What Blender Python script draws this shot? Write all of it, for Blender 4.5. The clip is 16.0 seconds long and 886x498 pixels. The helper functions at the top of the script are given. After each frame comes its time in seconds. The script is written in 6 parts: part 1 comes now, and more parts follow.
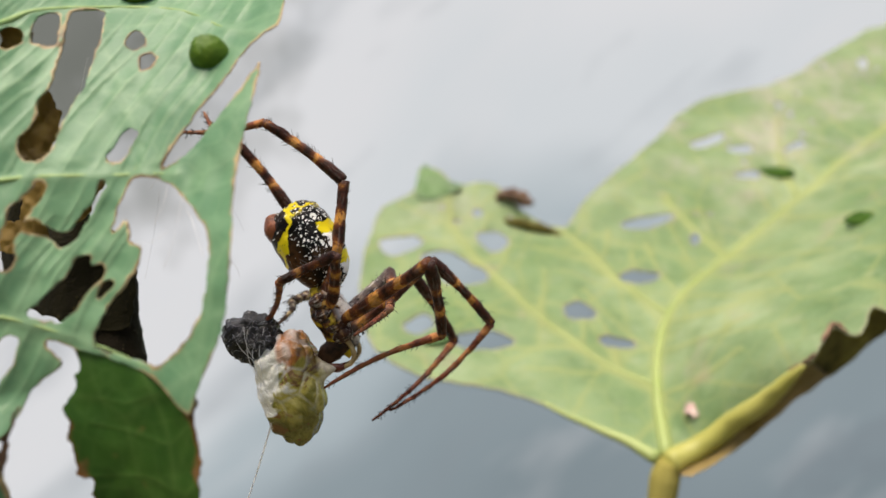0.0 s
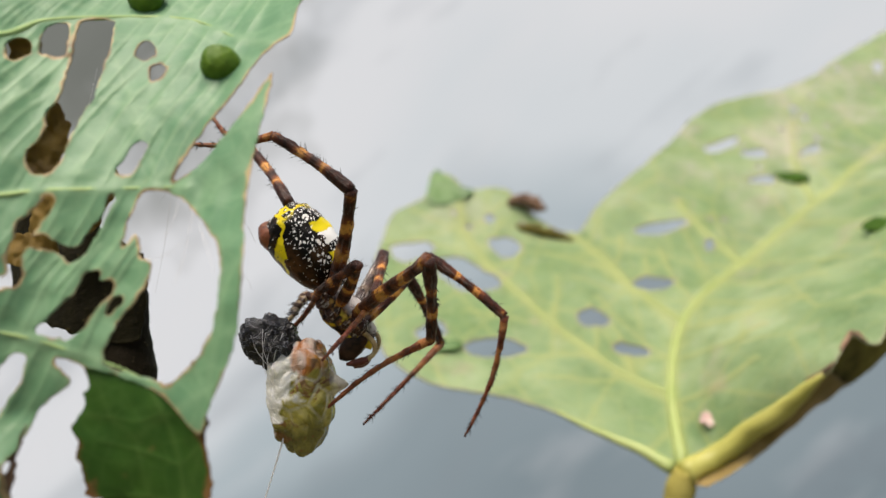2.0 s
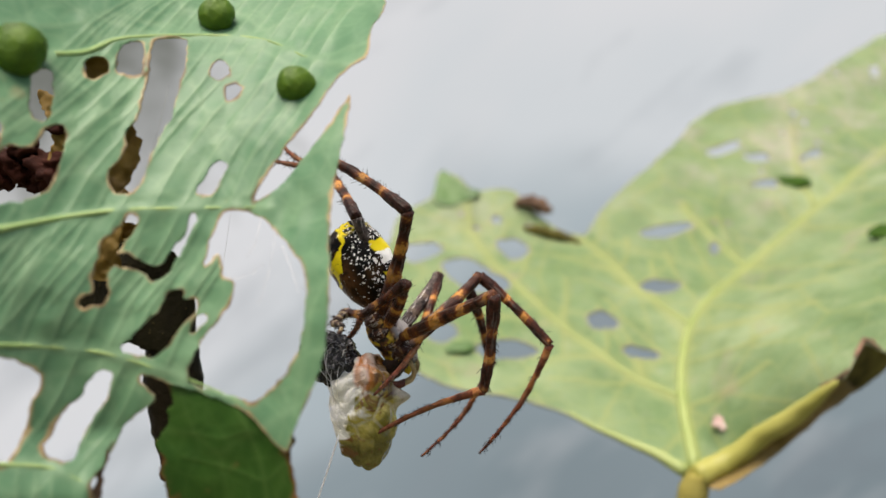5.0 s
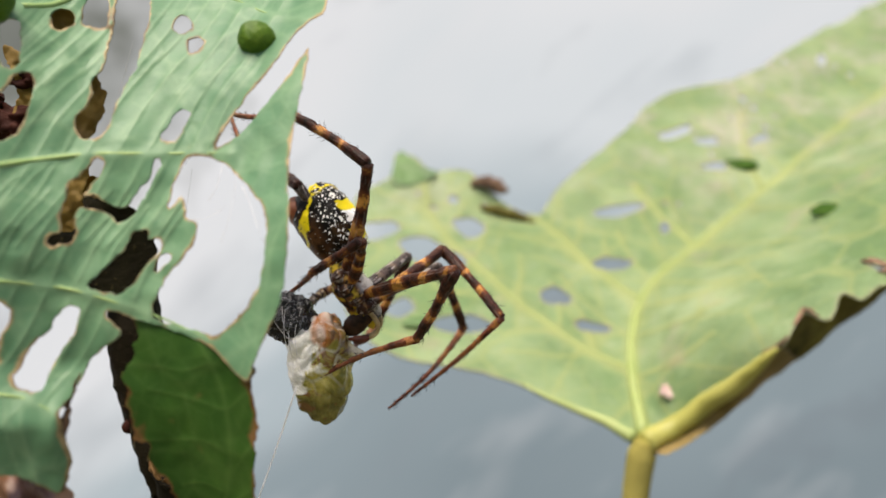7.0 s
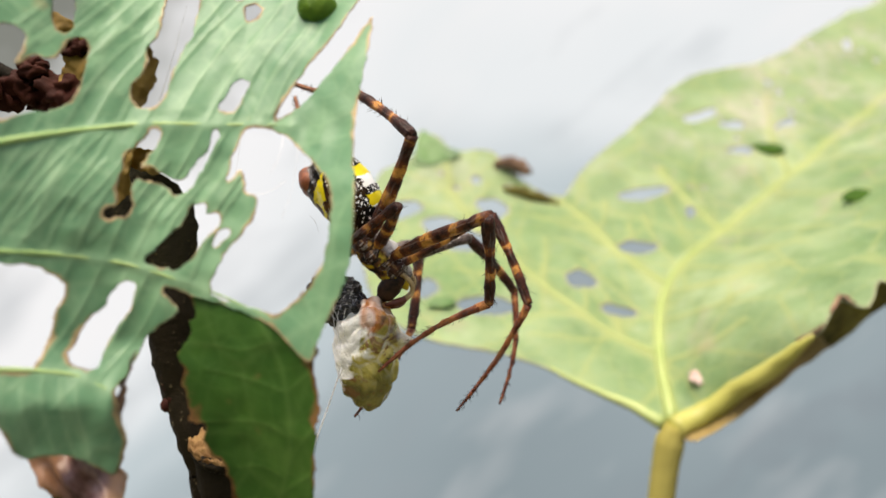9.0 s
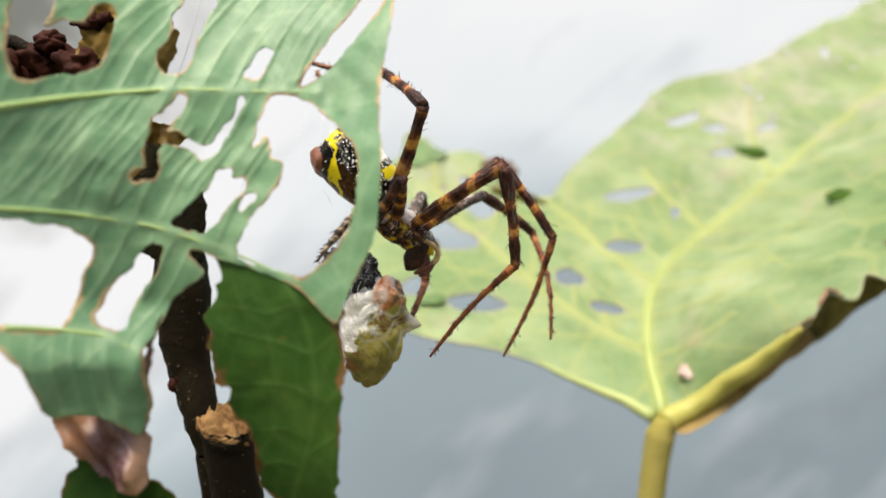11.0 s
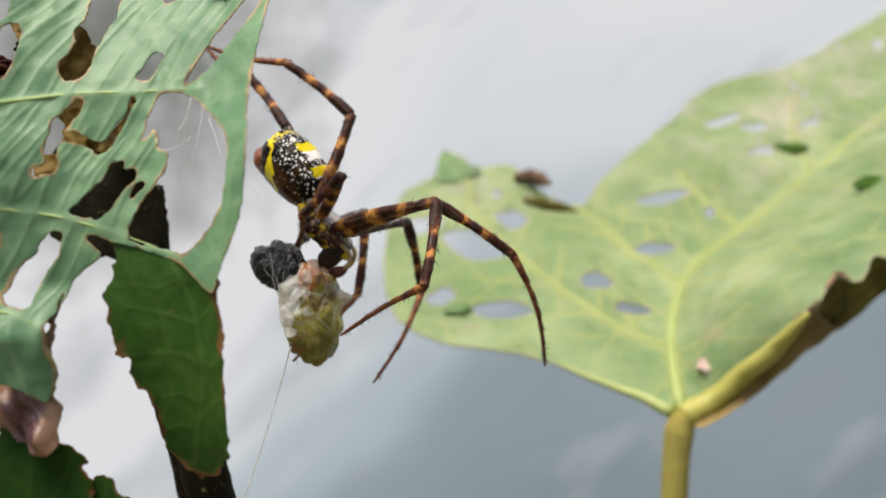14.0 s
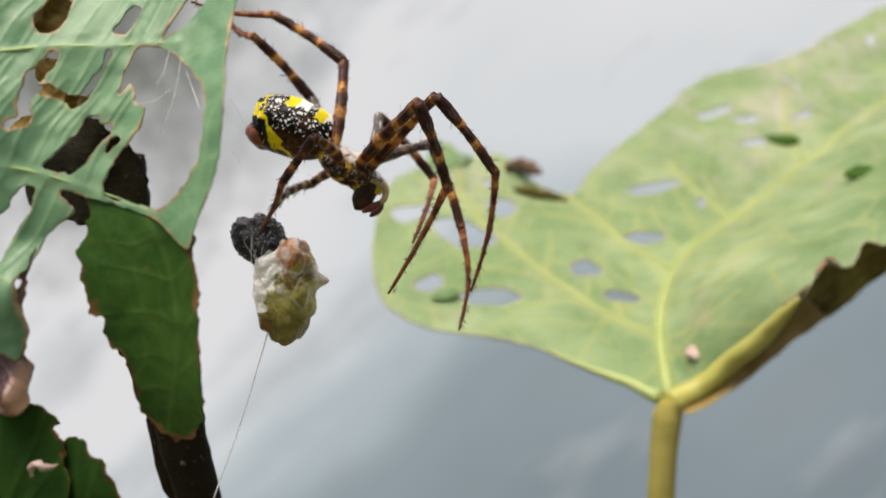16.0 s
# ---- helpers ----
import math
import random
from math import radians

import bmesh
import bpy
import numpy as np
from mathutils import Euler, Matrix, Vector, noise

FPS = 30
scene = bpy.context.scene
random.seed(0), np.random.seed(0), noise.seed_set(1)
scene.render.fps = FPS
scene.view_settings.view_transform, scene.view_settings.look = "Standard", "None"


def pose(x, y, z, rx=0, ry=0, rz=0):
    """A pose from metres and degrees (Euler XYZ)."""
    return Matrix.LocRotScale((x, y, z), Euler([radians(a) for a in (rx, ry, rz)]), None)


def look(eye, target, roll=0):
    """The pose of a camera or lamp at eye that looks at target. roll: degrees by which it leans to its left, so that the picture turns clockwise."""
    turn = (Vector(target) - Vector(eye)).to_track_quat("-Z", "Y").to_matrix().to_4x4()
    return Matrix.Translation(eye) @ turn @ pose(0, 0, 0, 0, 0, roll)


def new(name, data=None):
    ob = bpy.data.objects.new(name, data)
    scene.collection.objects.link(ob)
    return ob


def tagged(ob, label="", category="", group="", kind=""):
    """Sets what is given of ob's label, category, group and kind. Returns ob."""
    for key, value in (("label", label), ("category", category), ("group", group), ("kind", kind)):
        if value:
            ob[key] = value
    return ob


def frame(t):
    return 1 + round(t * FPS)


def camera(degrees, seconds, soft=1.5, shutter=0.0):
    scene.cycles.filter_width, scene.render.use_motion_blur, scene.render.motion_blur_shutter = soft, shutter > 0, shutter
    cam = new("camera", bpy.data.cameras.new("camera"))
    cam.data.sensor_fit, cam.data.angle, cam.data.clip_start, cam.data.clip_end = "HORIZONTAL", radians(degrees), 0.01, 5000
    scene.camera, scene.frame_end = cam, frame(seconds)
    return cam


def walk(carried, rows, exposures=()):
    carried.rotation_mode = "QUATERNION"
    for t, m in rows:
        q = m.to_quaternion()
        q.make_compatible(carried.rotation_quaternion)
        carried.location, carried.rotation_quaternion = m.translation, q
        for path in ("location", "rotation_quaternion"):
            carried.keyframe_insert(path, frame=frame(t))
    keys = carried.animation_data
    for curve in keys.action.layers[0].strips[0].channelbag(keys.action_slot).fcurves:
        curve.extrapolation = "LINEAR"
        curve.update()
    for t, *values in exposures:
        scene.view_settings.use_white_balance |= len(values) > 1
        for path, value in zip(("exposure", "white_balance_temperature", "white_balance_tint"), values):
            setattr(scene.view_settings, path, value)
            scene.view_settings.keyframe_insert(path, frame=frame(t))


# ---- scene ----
MM = 0.001
RAISE = 900.0  # height of the first camera place over the ground, mm


def held(x, y, z, rx=0, ry=0, rz=0):
    """A pose from millimetres about the first camera place."""
    return pose(x * MM, y * MM, (z + RAISE) * MM, rx, ry, rz)


def shot(x, y, z, yaw, pitch, roll):
    """A camera pose: degrees to the left from +y, up, and leaning."""
    cy, cp = math.cos(radians(yaw)), math.cos(radians(pitch))
    way = Vector((-math.sin(radians(yaw)) * cp, cy * cp, math.sin(radians(pitch))))
    eye = Vector((x, y, z + RAISE)) * MM
    return look(eye, eye + way, roll)


# ---- camera ----
cam = camera(50, 16.0, soft=1.5)
cam.data.dof.use_dof = True
cam.data.dof.focus_distance = 0.098
cam.data.dof.aperture_fstop = 28.0
walk(cam, [
    (0, shot(0.00, 0.00, 0.00, -0.00, 0.00, -0.00)),
    (0.5, shot(-0.12, 2.18, 0.89, 0.17, 0.03, -0.07)),
    (1, shot(-1.11, 1.02, 0.51, 0.26, -0.02, 0.08)),
    (1.2, shot(-0.73, 1.58, 0.01, 0.28, 0.06, 0.01)),
    (1.5, shot(-1.48, 2.30, 1.29, 0.22, 0.18, 0.15)),
    (1.8, shot(-0.44, 1.92, 1.46, 0.33, 0.41, -0.28)),
    (2, shot(-0.46, 1.75, 0.94, 0.62, 0.16, -0.03)),
    (2.5, shot(-0.48, 2.07, 0.83, 0.75, -0.18, 0.00)),
    (3, shot(-1.03, 2.83, 3.78, 0.58, -0.05, 0.30)),
    (3.2, shot(-0.39, 2.47, 2.61, 0.28, 0.05, -0.38)),
    (3.5, shot(-1.90, 2.53, 2.50, 0.56, -0.19, 0.18)),
    (3.7, shot(-1.25, 1.68, 1.96, 0.89, -0.19, -0.11)),
    (4, shot(-3.77, 1.30, 3.65, 0.92, -0.21, 0.09)),
    (6.5, shot(-8.95, -3.69, 0.48, -2.75, -0.47, 0.72)),
    (7, shot(-7.34, -4.46, -0.83, -2.93, -0.68, 0.66)),
    (7.5, shot(-7.54, -3.83, -1.74, -3.67, -0.99, 0.82)),
    (8, shot(-10.16, -4.86, 0.36, -3.61, -1.84, 1.28)),
    (8.5, shot(-9.40, -4.09, -2.39, -3.11, -2.34, 1.31)),
    (9, shot(-12.13, -1.35, -1.17, -2.63, -1.81, 1.54)),
    (11.5, shot(-15.96, -2.54, -6.64, -4.35, -0.88, 1.69)),
    (12, shot(-12.05, -4.62, -7.73, -4.10, -0.39, 1.37)),
    (12.5, shot(3.06, -12.38, -6.45, -3.78, 0.60, -0.02)),
    (13, shot(4.41, -10.75, -11.25, -2.20, 0.34, -0.45)),
    (13.3, shot(3.69, -10.08, -11.07, -0.50, 0.77, -0.83)),
    (13.5, shot(3.82, -9.79, -10.17, -1.21, 0.50, -0.67)),
    (13.8, shot(5.92, -10.77, -10.35, 0.31, 0.71, -1.27)),
    (14, shot(3.24, -8.46, -10.15, 1.94, 0.88, -1.40)),
    (14.5, shot(4.34, -9.28, -10.71, 4.00, 0.65, -1.31)),
    (15, shot(1.95, -9.43, -12.06, 4.27, 0.72, -1.06)),
    (15.5, shot(4.85, -7.72, -11.27, 3.29, 0.90, -0.91)),
    (16, shot(3.99, -6.66, -13.56, 1.48, 0.85, -0.86)),
], exposures=[(0, -0.05, 6900, 14), (3.5, -0.05, 6900, 14), (4, -0.10, 6900, 14), (6.5, 0.03, 6900, 14), (7, 0.06, 6960, 14), (8, 0.12, 7030, 14), (9, 0.30, 7060, 14), (11.5, 0.32, 7060, 14), (12, 0.31, 6970, 14), (12.5, 0.10, 6920, 14), (13, -0.05, 6840, 14), (13.5, -0.10, 6900, 14), (14, -0.02, 6900, 14), (14.5, 0.23, 7020, 14), (15, 0.28, 7020, 14), (15.5, 0.10, 6980, 14), (16, -0.01, 6960, 14)])

# ---- light ----
world = bpy.data.worlds.new("sky")
scene.world = world
world.use_nodes = True
nt = world.node_tree
sky = nt.nodes.new("ShaderNodeTexSky")
sky.sky_type, sky.sun_disc = "NISHITA", False
sky.sun_elevation, sky.sun_rotation = radians(68), radians(216)
sky.air_density, sky.dust_density = 1.0, 4.0
nt.nodes["Background"].inputs["Strength"].default_value = 0.135
nt.links.new(sky.outputs[0], nt.nodes["Background"].inputs[0])
sun = new("sun", bpy.data.lights.new("sun", "SUN"))
sun.data.energy, sun.data.angle, sun.data.color = 4.7, radians(38), (1.0, 0.95, 0.86)
sun.matrix_world = look((-0.45, -0.62, 1.9), (0, 0, 0))


# ---- materials ----
class Mat:
    """A node material under construction."""

    def __init__(self, name, rough=0.5, **sockets):
        self.m = bpy.data.materials.new(name)
        self.m.use_nodes = True
        self.t = self.m.node_tree
        self.b = self.t.nodes["Principled BSDF"]
        self.out = self.t.nodes["Material Output"]
        self.b.inputs["Roughness"].default_value = rough
        for key, value in sockets.items():
            self.b.inputs[key.replace("_", " ")].default_value = value
        self.co = self.t.nodes.new("ShaderNodeTexCoord")

    def node(self, kind, **props):
        n = self.t.nodes.new(kind)
        for key, value in props.items():
            n.inputs[key].default_value = value
        return n

    def link(self, a, b):
        self.t.links.new(a, b)

    def where(self, space="Object", scale=(1, 1, 1), turn=(0, 0, 0)):
        n = self.node("ShaderNodeMapping")
        n.inputs["Scale"].default_value = scale
        n.inputs["Rotation"].default_value = [radians(a) for a in turn]
        self.link(self.co.outputs[space], n.inputs["Vector"])
        return n.outputs[0]

    def slanted(self, turn, stretch):
        """Object space turned first, then stretched along its new z."""
        n = self.node("ShaderNodeMapping")
        n.vector_type = "TEXTURE"
        n.inputs["Rotation"].default_value = (0, radians(turn), 0)
        n.inputs["Scale"].default_value = (1, 1, stretch)
        self.link(self.co.outputs["Object"], n.inputs["Vector"])
        return n.outputs[0]

    def noise(self, scale, detail=4.0, rough=0.55, vec=None, warp=0.0):
        n = self.node("ShaderNodeTexNoise", Scale=scale, Detail=detail, Roughness=rough, Distortion=warp)
        self.link(vec or self.co.outputs["Object"], n.inputs["Vector"])
        return n.outputs[0]

    def cells(self, scale, feature="F1", vec=None):
        n = self.node("ShaderNodeTexVoronoi", Scale=scale)
        n.feature = feature
        self.link(vec or self.co.outputs["Object"], n.inputs["Vector"])
        return n.outputs["Distance"]

    def ramp(self, fac, *stops, smooth=False):
        n = self.t.nodes.new("ShaderNodeValToRGB")
        if smooth:
            n.color_ramp.interpolation = "EASE"
        e = n.color_ramp.elements
        while len(e) < len(stops):
            e.new(0.5)
        for k, (p, c) in enumerate(stops):
            e[k].position = p
            e[k].color = (*c, 1) if len(c) == 3 else c
        self.link(fac, n.inputs[0])
        return n.outputs[0]

    def grey(self, fac, lo, hi, a=0.0, b=1.0):
        n = self.node("ShaderNodeMapRange")
        n.inputs["From Min"].default_value, n.inputs["From Max"].default_value = lo, hi
        n.inputs["To Min"].default_value, n.inputs["To Max"].default_value = a, b
        self.link(fac, n.inputs["Value"])
        return n.outputs[0]

    def mix(self, fac, a, b, kind="MIX"):
        n = self.t.nodes.new("ShaderNodeMix")
        n.data_type, n.blend_type = "RGBA", kind
        for sock, value in ((n.inputs[0], fac), (n.inputs[6], a), (n.inputs[7], b)):
            if isinstance(value, (int, float)):
                sock.default_value = value
            elif isinstance(value, tuple):
                sock.default_value = (*value, 1)
            else:
                self.link(value, sock)
        return n.outputs[2]

    def math(self, op, a, b=0.0):
        n = self.t.nodes.new("ShaderNodeMath")
        n.operation = op
        for sock, value in ((n.inputs[0], a), (n.inputs[1], b)):
            if isinstance(value, (int, float)):
                sock.default_value = value
            else:
                self.link(value, sock)
        return n.outputs[0]

    def attr(self, name):
        n = self.t.nodes.new("ShaderNodeAttribute")
        n.attribute_name = name
        return n.outputs["Fac"]

    def color(self, c):
        if isinstance(c, tuple):
            self.b.inputs["Base Color"].default_value = (*c, 1)
        else:
            self.link(c, self.b.inputs["Base Color"])
        return self

    def bump(self, height, strength=0.4, distance=0.0003):
        n = self.node("ShaderNodeBump", Strength=strength, Distance=distance)
        self.link(height, n.inputs["Height"])
        self.link(n.outputs[0], self.b.inputs["Normal"])
        return self

    def thin(self, c, share):
        """Lets a share of the light through the sheet."""
        n = self.t.nodes.new("ShaderNodeBsdfTranslucent")
        if isinstance(c, tuple):
            n.inputs[0].default_value = (*c, 1)
        else:
            self.link(c, n.inputs[0])
        m = self.node("ShaderNodeMixShader", Fac=share)
        self.link(self.b.outputs[0], m.inputs[1])
        self.link(n.outputs[0], m.inputs[2])
        self.link(m.outputs[0], self.out.inputs[0])
        return self


def leaf_material(name, low, high, vein, rim, share, glow, rough=0.5, grain=260.0, relief=0.35, patchy=0.25, shine=0.3):
    """A leaf blade: mottled green between a net of fine veins, browned at gnawed edges."""
    m = Mat(name, rough, Specular_IOR_Level=shine)
    blotch = m.noise(16000 / grain, 4, 0.65)
    fine = m.noise(grain * 3, 3, 0.6)
    net = m.cells(grain * 1.6, "DISTANCE_TO_EDGE")
    net2 = m.cells(grain * 0.55, "DISTANCE_TO_EDGE")
    c = m.mix(m.grey(blotch, 0.3, 0.7), low, high)
    c = m.mix(m.grey(fine, 0.3, 0.75, 0.0, 0.35), c, low)
    c = m.mix(m.grey(net, 0.0, 0.12, 0.09, 0.0), c, vein)
    c = m.mix(m.grey(net2, 0.0, 0.07, 0.15, 0.0), c, vein)
    c = m.mix(m.math("MULTIPLY", m.attr("vein"), 0.22), c, vein)
    spots = m.noise(130, 3, 0.7)
    c = m.mix(m.grey(spots, 0.68, 0.76, 0.0, 0.5), c, rim)
    edge = m.math("ADD", m.attr("rim"), m.grey(m.noise(420, 3), 0.3, 0.7, -0.25, 0.25))
    edge = m.math("ADD", edge, m.grey(m.noise(170, 2), 0.35, 0.65, -patchy, patchy * 0.4))
    scorch = m.mix(m.grey(m.noise(260, 4, 0.7), 0.45, 0.62), rim, tuple(v * k for v, k in zip(rim, (0.32, 0.24, 0.2))))
    c = m.mix(m.grey(edge, 0.45, 0.8, 0.0, 0.9), c, scorch)
    m.color(c)
    h = m.math("ADD", m.math("MULTIPLY", net2, -1.5), m.math("MULTIPLY", fine, 0.5))
    m.bump(h, relief, 0.0004)
    m.thin(m.mix(0.35, c, glow), share)
    return m.m


LEAF_PALE = leaf_material("leaf_underside", (0.080, 0.200, 0.104), (0.172, 0.328, 0.170), (0.36, 0.50, 0.30), (0.50, 0.36, 0.19), 0.12, (0.40, 0.64, 0.30), 0.42, 300, patchy=0.5)
LEAF_DARK = leaf_material("leaf_upper_side", (0.014, 0.056, 0.009), (0.058, 0.138, 0.021), (0.125, 0.215, 0.054), (0.24, 0.12, 0.05), 0.12, (0.1, 0.25, 0.02), 0.45, 300, 0.3, 0.8, 0.16)


def far_leaf_material():
    """The large leaf's pale underside: broad soft shifts of green, tan insect scars, faint vein net."""
    m = Mat("large_leaf_underside", 0.6, Specular_IOR_Level=0.25)
    low, high, yellow = (0.162, 0.272, 0.106), (0.372, 0.468, 0.262), (0.41, 0.44, 0.165)
    c = m.mix(m.grey(m.noise(26, 3, 0.5), 0.32, 0.68), low, high)
    c = m.mix(m.grey(m.noise(75, 4, 0.6), 0.46, 0.66, 0.0, 0.6), c, (0.150, 0.250, 0.112))
    c = m.mix(m.grey(m.noise(190, 3, 0.6), 0.55, 0.7, 0.0, 0.4), c, (0.43, 0.49, 0.32))
    c = m.mix(m.grey(m.noise(330, 3, 0.6), 0.35, 0.75, 0.0, 0.2), c, low)
    c = m.mix(m.grey(m.noise(125, 4, 0.65), 0.50, 0.66, 0.0, 0.55), c, (0.120, 0.215, 0.078))
    c = m.mix(m.grey(m.cells(150, "DISTANCE_TO_EDGE"), 0.0, 0.08, 0.22, 0.0), c, yellow)
    c = m.mix(m.grey(m.cells(62, "DISTANCE_TO_EDGE", m.where("Object", (1, 0.7, 1))), 0.0, 0.05, 0.42, 0.0), c, yellow)
    c = m.mix(m.math("MULTIPLY", m.attr("vein"), 0.7), c, yellow)
    scar = m.noise(48, 4, 0.65)
    c = m.mix(m.grey(scar, 0.60, 0.70, 0.0, 0.45), c, (0.36, 0.29, 0.22))
    # the gnawed far end, scraped down to a pinkish net
    sep = m.node("ShaderNodeSeparateXYZ")
    m.link(m.co.outputs["Object"], sep.inputs[0])
    worn = m.math("MULTIPLY", m.grey(sep.outputs[1], 0.085, 0.15), m.grey(m.noise(34, 4, 0.6), 0.46, 0.60))
    c = m.mix(m.math("MULTIPLY", worn, m.grey(m.noise(210, 4, 0.65), 0.40, 0.60, 0.15, 0.75)), c, (0.50, 0.46, 0.40))
    c = m.mix(m.grey(m.attr("rim"), 0.3, 0.9, 0.0, 0.5), c, (0.42, 0.34, 0.26))
    m.color(c)
    m.bump(m.math("ADD", m.noise(110, 4, 0.6), m.math("MULTIPLY", m.noise(500, 3), 0.3)), 0.45, 0.0012)
    m.thin(m.mix(0.35, c, (0.6, 0.75, 0.3)), 0.30)
    return m.m


LEAF_FAR = far_leaf_material()
# Darker copy of the upper-side green, with the low leaves' shade put in.
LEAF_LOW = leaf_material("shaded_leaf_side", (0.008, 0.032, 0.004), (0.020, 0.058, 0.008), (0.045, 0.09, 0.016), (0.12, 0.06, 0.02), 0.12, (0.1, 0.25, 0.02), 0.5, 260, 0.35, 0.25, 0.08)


def plain(name, low, high, scale, rough=0.5, relief=0.3, fine=None, **sockets):
    m = Mat(name, rough, **sockets)
    n = m.noise(scale, 5, 0.6)
    m.color(m.mix(m.grey(n, 0.3, 0.7), low, high))
    m.bump(m.noise(fine or scale * 4, 4, 0.6), relief, 0.0004)
    return m


VEIN_PALE = plain("leaf_vein", (0.20, 0.335, 0.100), (0.31, 0.43, 0.160), 300, 0.5).m
VEIN_FAR = plain("large_leaf_vein", (0.24, 0.32, 0.085), (0.35, 0.41, 0.15), 90, 0.5).m
CURL_DARK = plain("curled_leaf_margin", (0.024, 0.021, 0.005), (0.200, 0.180, 0.045), 150, 0.8, Specular_IOR_Level=0.1).m
RIM_YELLOW = plain("thick_leaf_rim", (0.30, 0.30, 0.055), (0.46, 0.44, 0.12), 70, 0.5).m
RIM_BROWN = plain("brown_leaf_rim", (0.10, 0.075, 0.015), (0.30, 0.22, 0.09), 90, 0.7, Specular_IOR_Level=0.15).m
SCAB = plain("pinkish_scab", (0.30, 0.16, 0.13), (0.62, 0.50, 0.45), 260, 0.6, 0.6).m
GALL = plain("green_gall", (0.022, 0.070, 0.003), (0.100, 0.190, 0.010), 420, 0.5, 0.5, Specular_IOR_Level=0.3).m
SPOT = plain("green_scale", (0.022, 0.060, 0.005), (0.05, 0.11, 0.014), 160, 0.7, Specular_IOR_Level=0.1).m


def petal_material():
    m = Mat("dried_petal", 0.3)
    sep = m.node("ShaderNodeSeparateXYZ")
    m.link(m.co.outputs["Object"], sep.inputs[0])
    streak = m.noise(420, 4, 0.6, m.slanted(-38, 5.0))
    blotch = m.noise(190, 3, 0.6)
    across = m.math("ADD", sep.outputs[0], m.grey(blotch, 0.3, 0.7, -0.0009, 0.0009))
    c = m.mix(m.grey(streak, 0.36, 0.62), (0.07, 0.024, 0.026), (0.40, 0.26, 0.24))
    c = m.mix(m.grey(across, -0.0366, -0.0380, 0.0, 0.85), c, (0.44, 0.22, 0.11))
    # Highlights along the petal's folds, painted as pale streaks.
    pale = m.math("MULTIPLY", m.grey(streak, 0.50, 0.60), m.grey(blotch, 0.47, 0.58))
    c = m.mix(m.math("MULTIPLY", pale, 0.9), c, (0.78, 0.68, 0.60))
    m.color(m.mix(m.grey(across, -0.0342, -0.0334, 0.0, 0.7), c, (0.34, 0.20, 0.10)))
    m.bump(streak, 0.8, 0.0006)
    return m.m


DRY = petal_material()
BRACT = plain("dried_bract", (0.010, 0.003, 0.002), (0.060, 0.015, 0.008), 240, 0.7, 0.6, Specular_IOR_Level=0.12).m
OCHRE = plain("ochre_bract", (0.012, 0.006, 0.003), (0.36, 0.24, 0.06), 150, 0.6, 0.6, Specular_IOR_Level=0.25).thin((0.52, 0.35, 0.08), 0.28).m
TIP_BROWN = plain("dried_leaf_tip", (0.050, 0.027, 0.016), (0.30, 0.19, 0.125), 90, 0.7, 0.5, Specular_IOR_Level=0.15).m
EAR_GREEN = plain("folded_leaf_tip", (0.045, 0.115, 0.022), (0.11, 0.21, 0.06), 110, 0.55).m
CUT = plain("cut_wood", (0.13, 0.060, 0.020), (0.42, 0.26, 0.11), 620, 0.85, 1.0, Specular_IOR_Level=0.1).m


def stem_material(name, low, high, flake, scale):
    m = Mat(name, 0.75, Specular_IOR_Level=0.12)
    n = m.noise(scale, 5, 0.6, m.where("Object", (1, 1, 0.25)))
    s = m.noise(scale * 6, 3, 0.7)
    c = m.mix(m.grey(n, 0.3, 0.7), low, high)
    m.color(m.mix(m.grey(s, 0.64, 0.72), c, flake))
    m.bump(s, 0.6, 0.0005)
    return m.m


# Leaf behind the holes: its near-black olive holds the shade it hangs in.
PITCH = stem_material("shade_dark_leaf", (0.003, 0.0028, 0.0008), (0.016, 0.014, 0.004), (0.05, 0.042, 0.014), 200)
BARK = stem_material("dark_stem", (0.004, 0.003, 0.0015), (0.015, 0.011, 0.004), (0.15, 0.12, 0.065), 160)
STALK = stem_material("leaf_stalk", (0.22, 0.19, 0.04), (0.36, 0.32, 0.09), (0.14, 0.09, 0.04), 70)


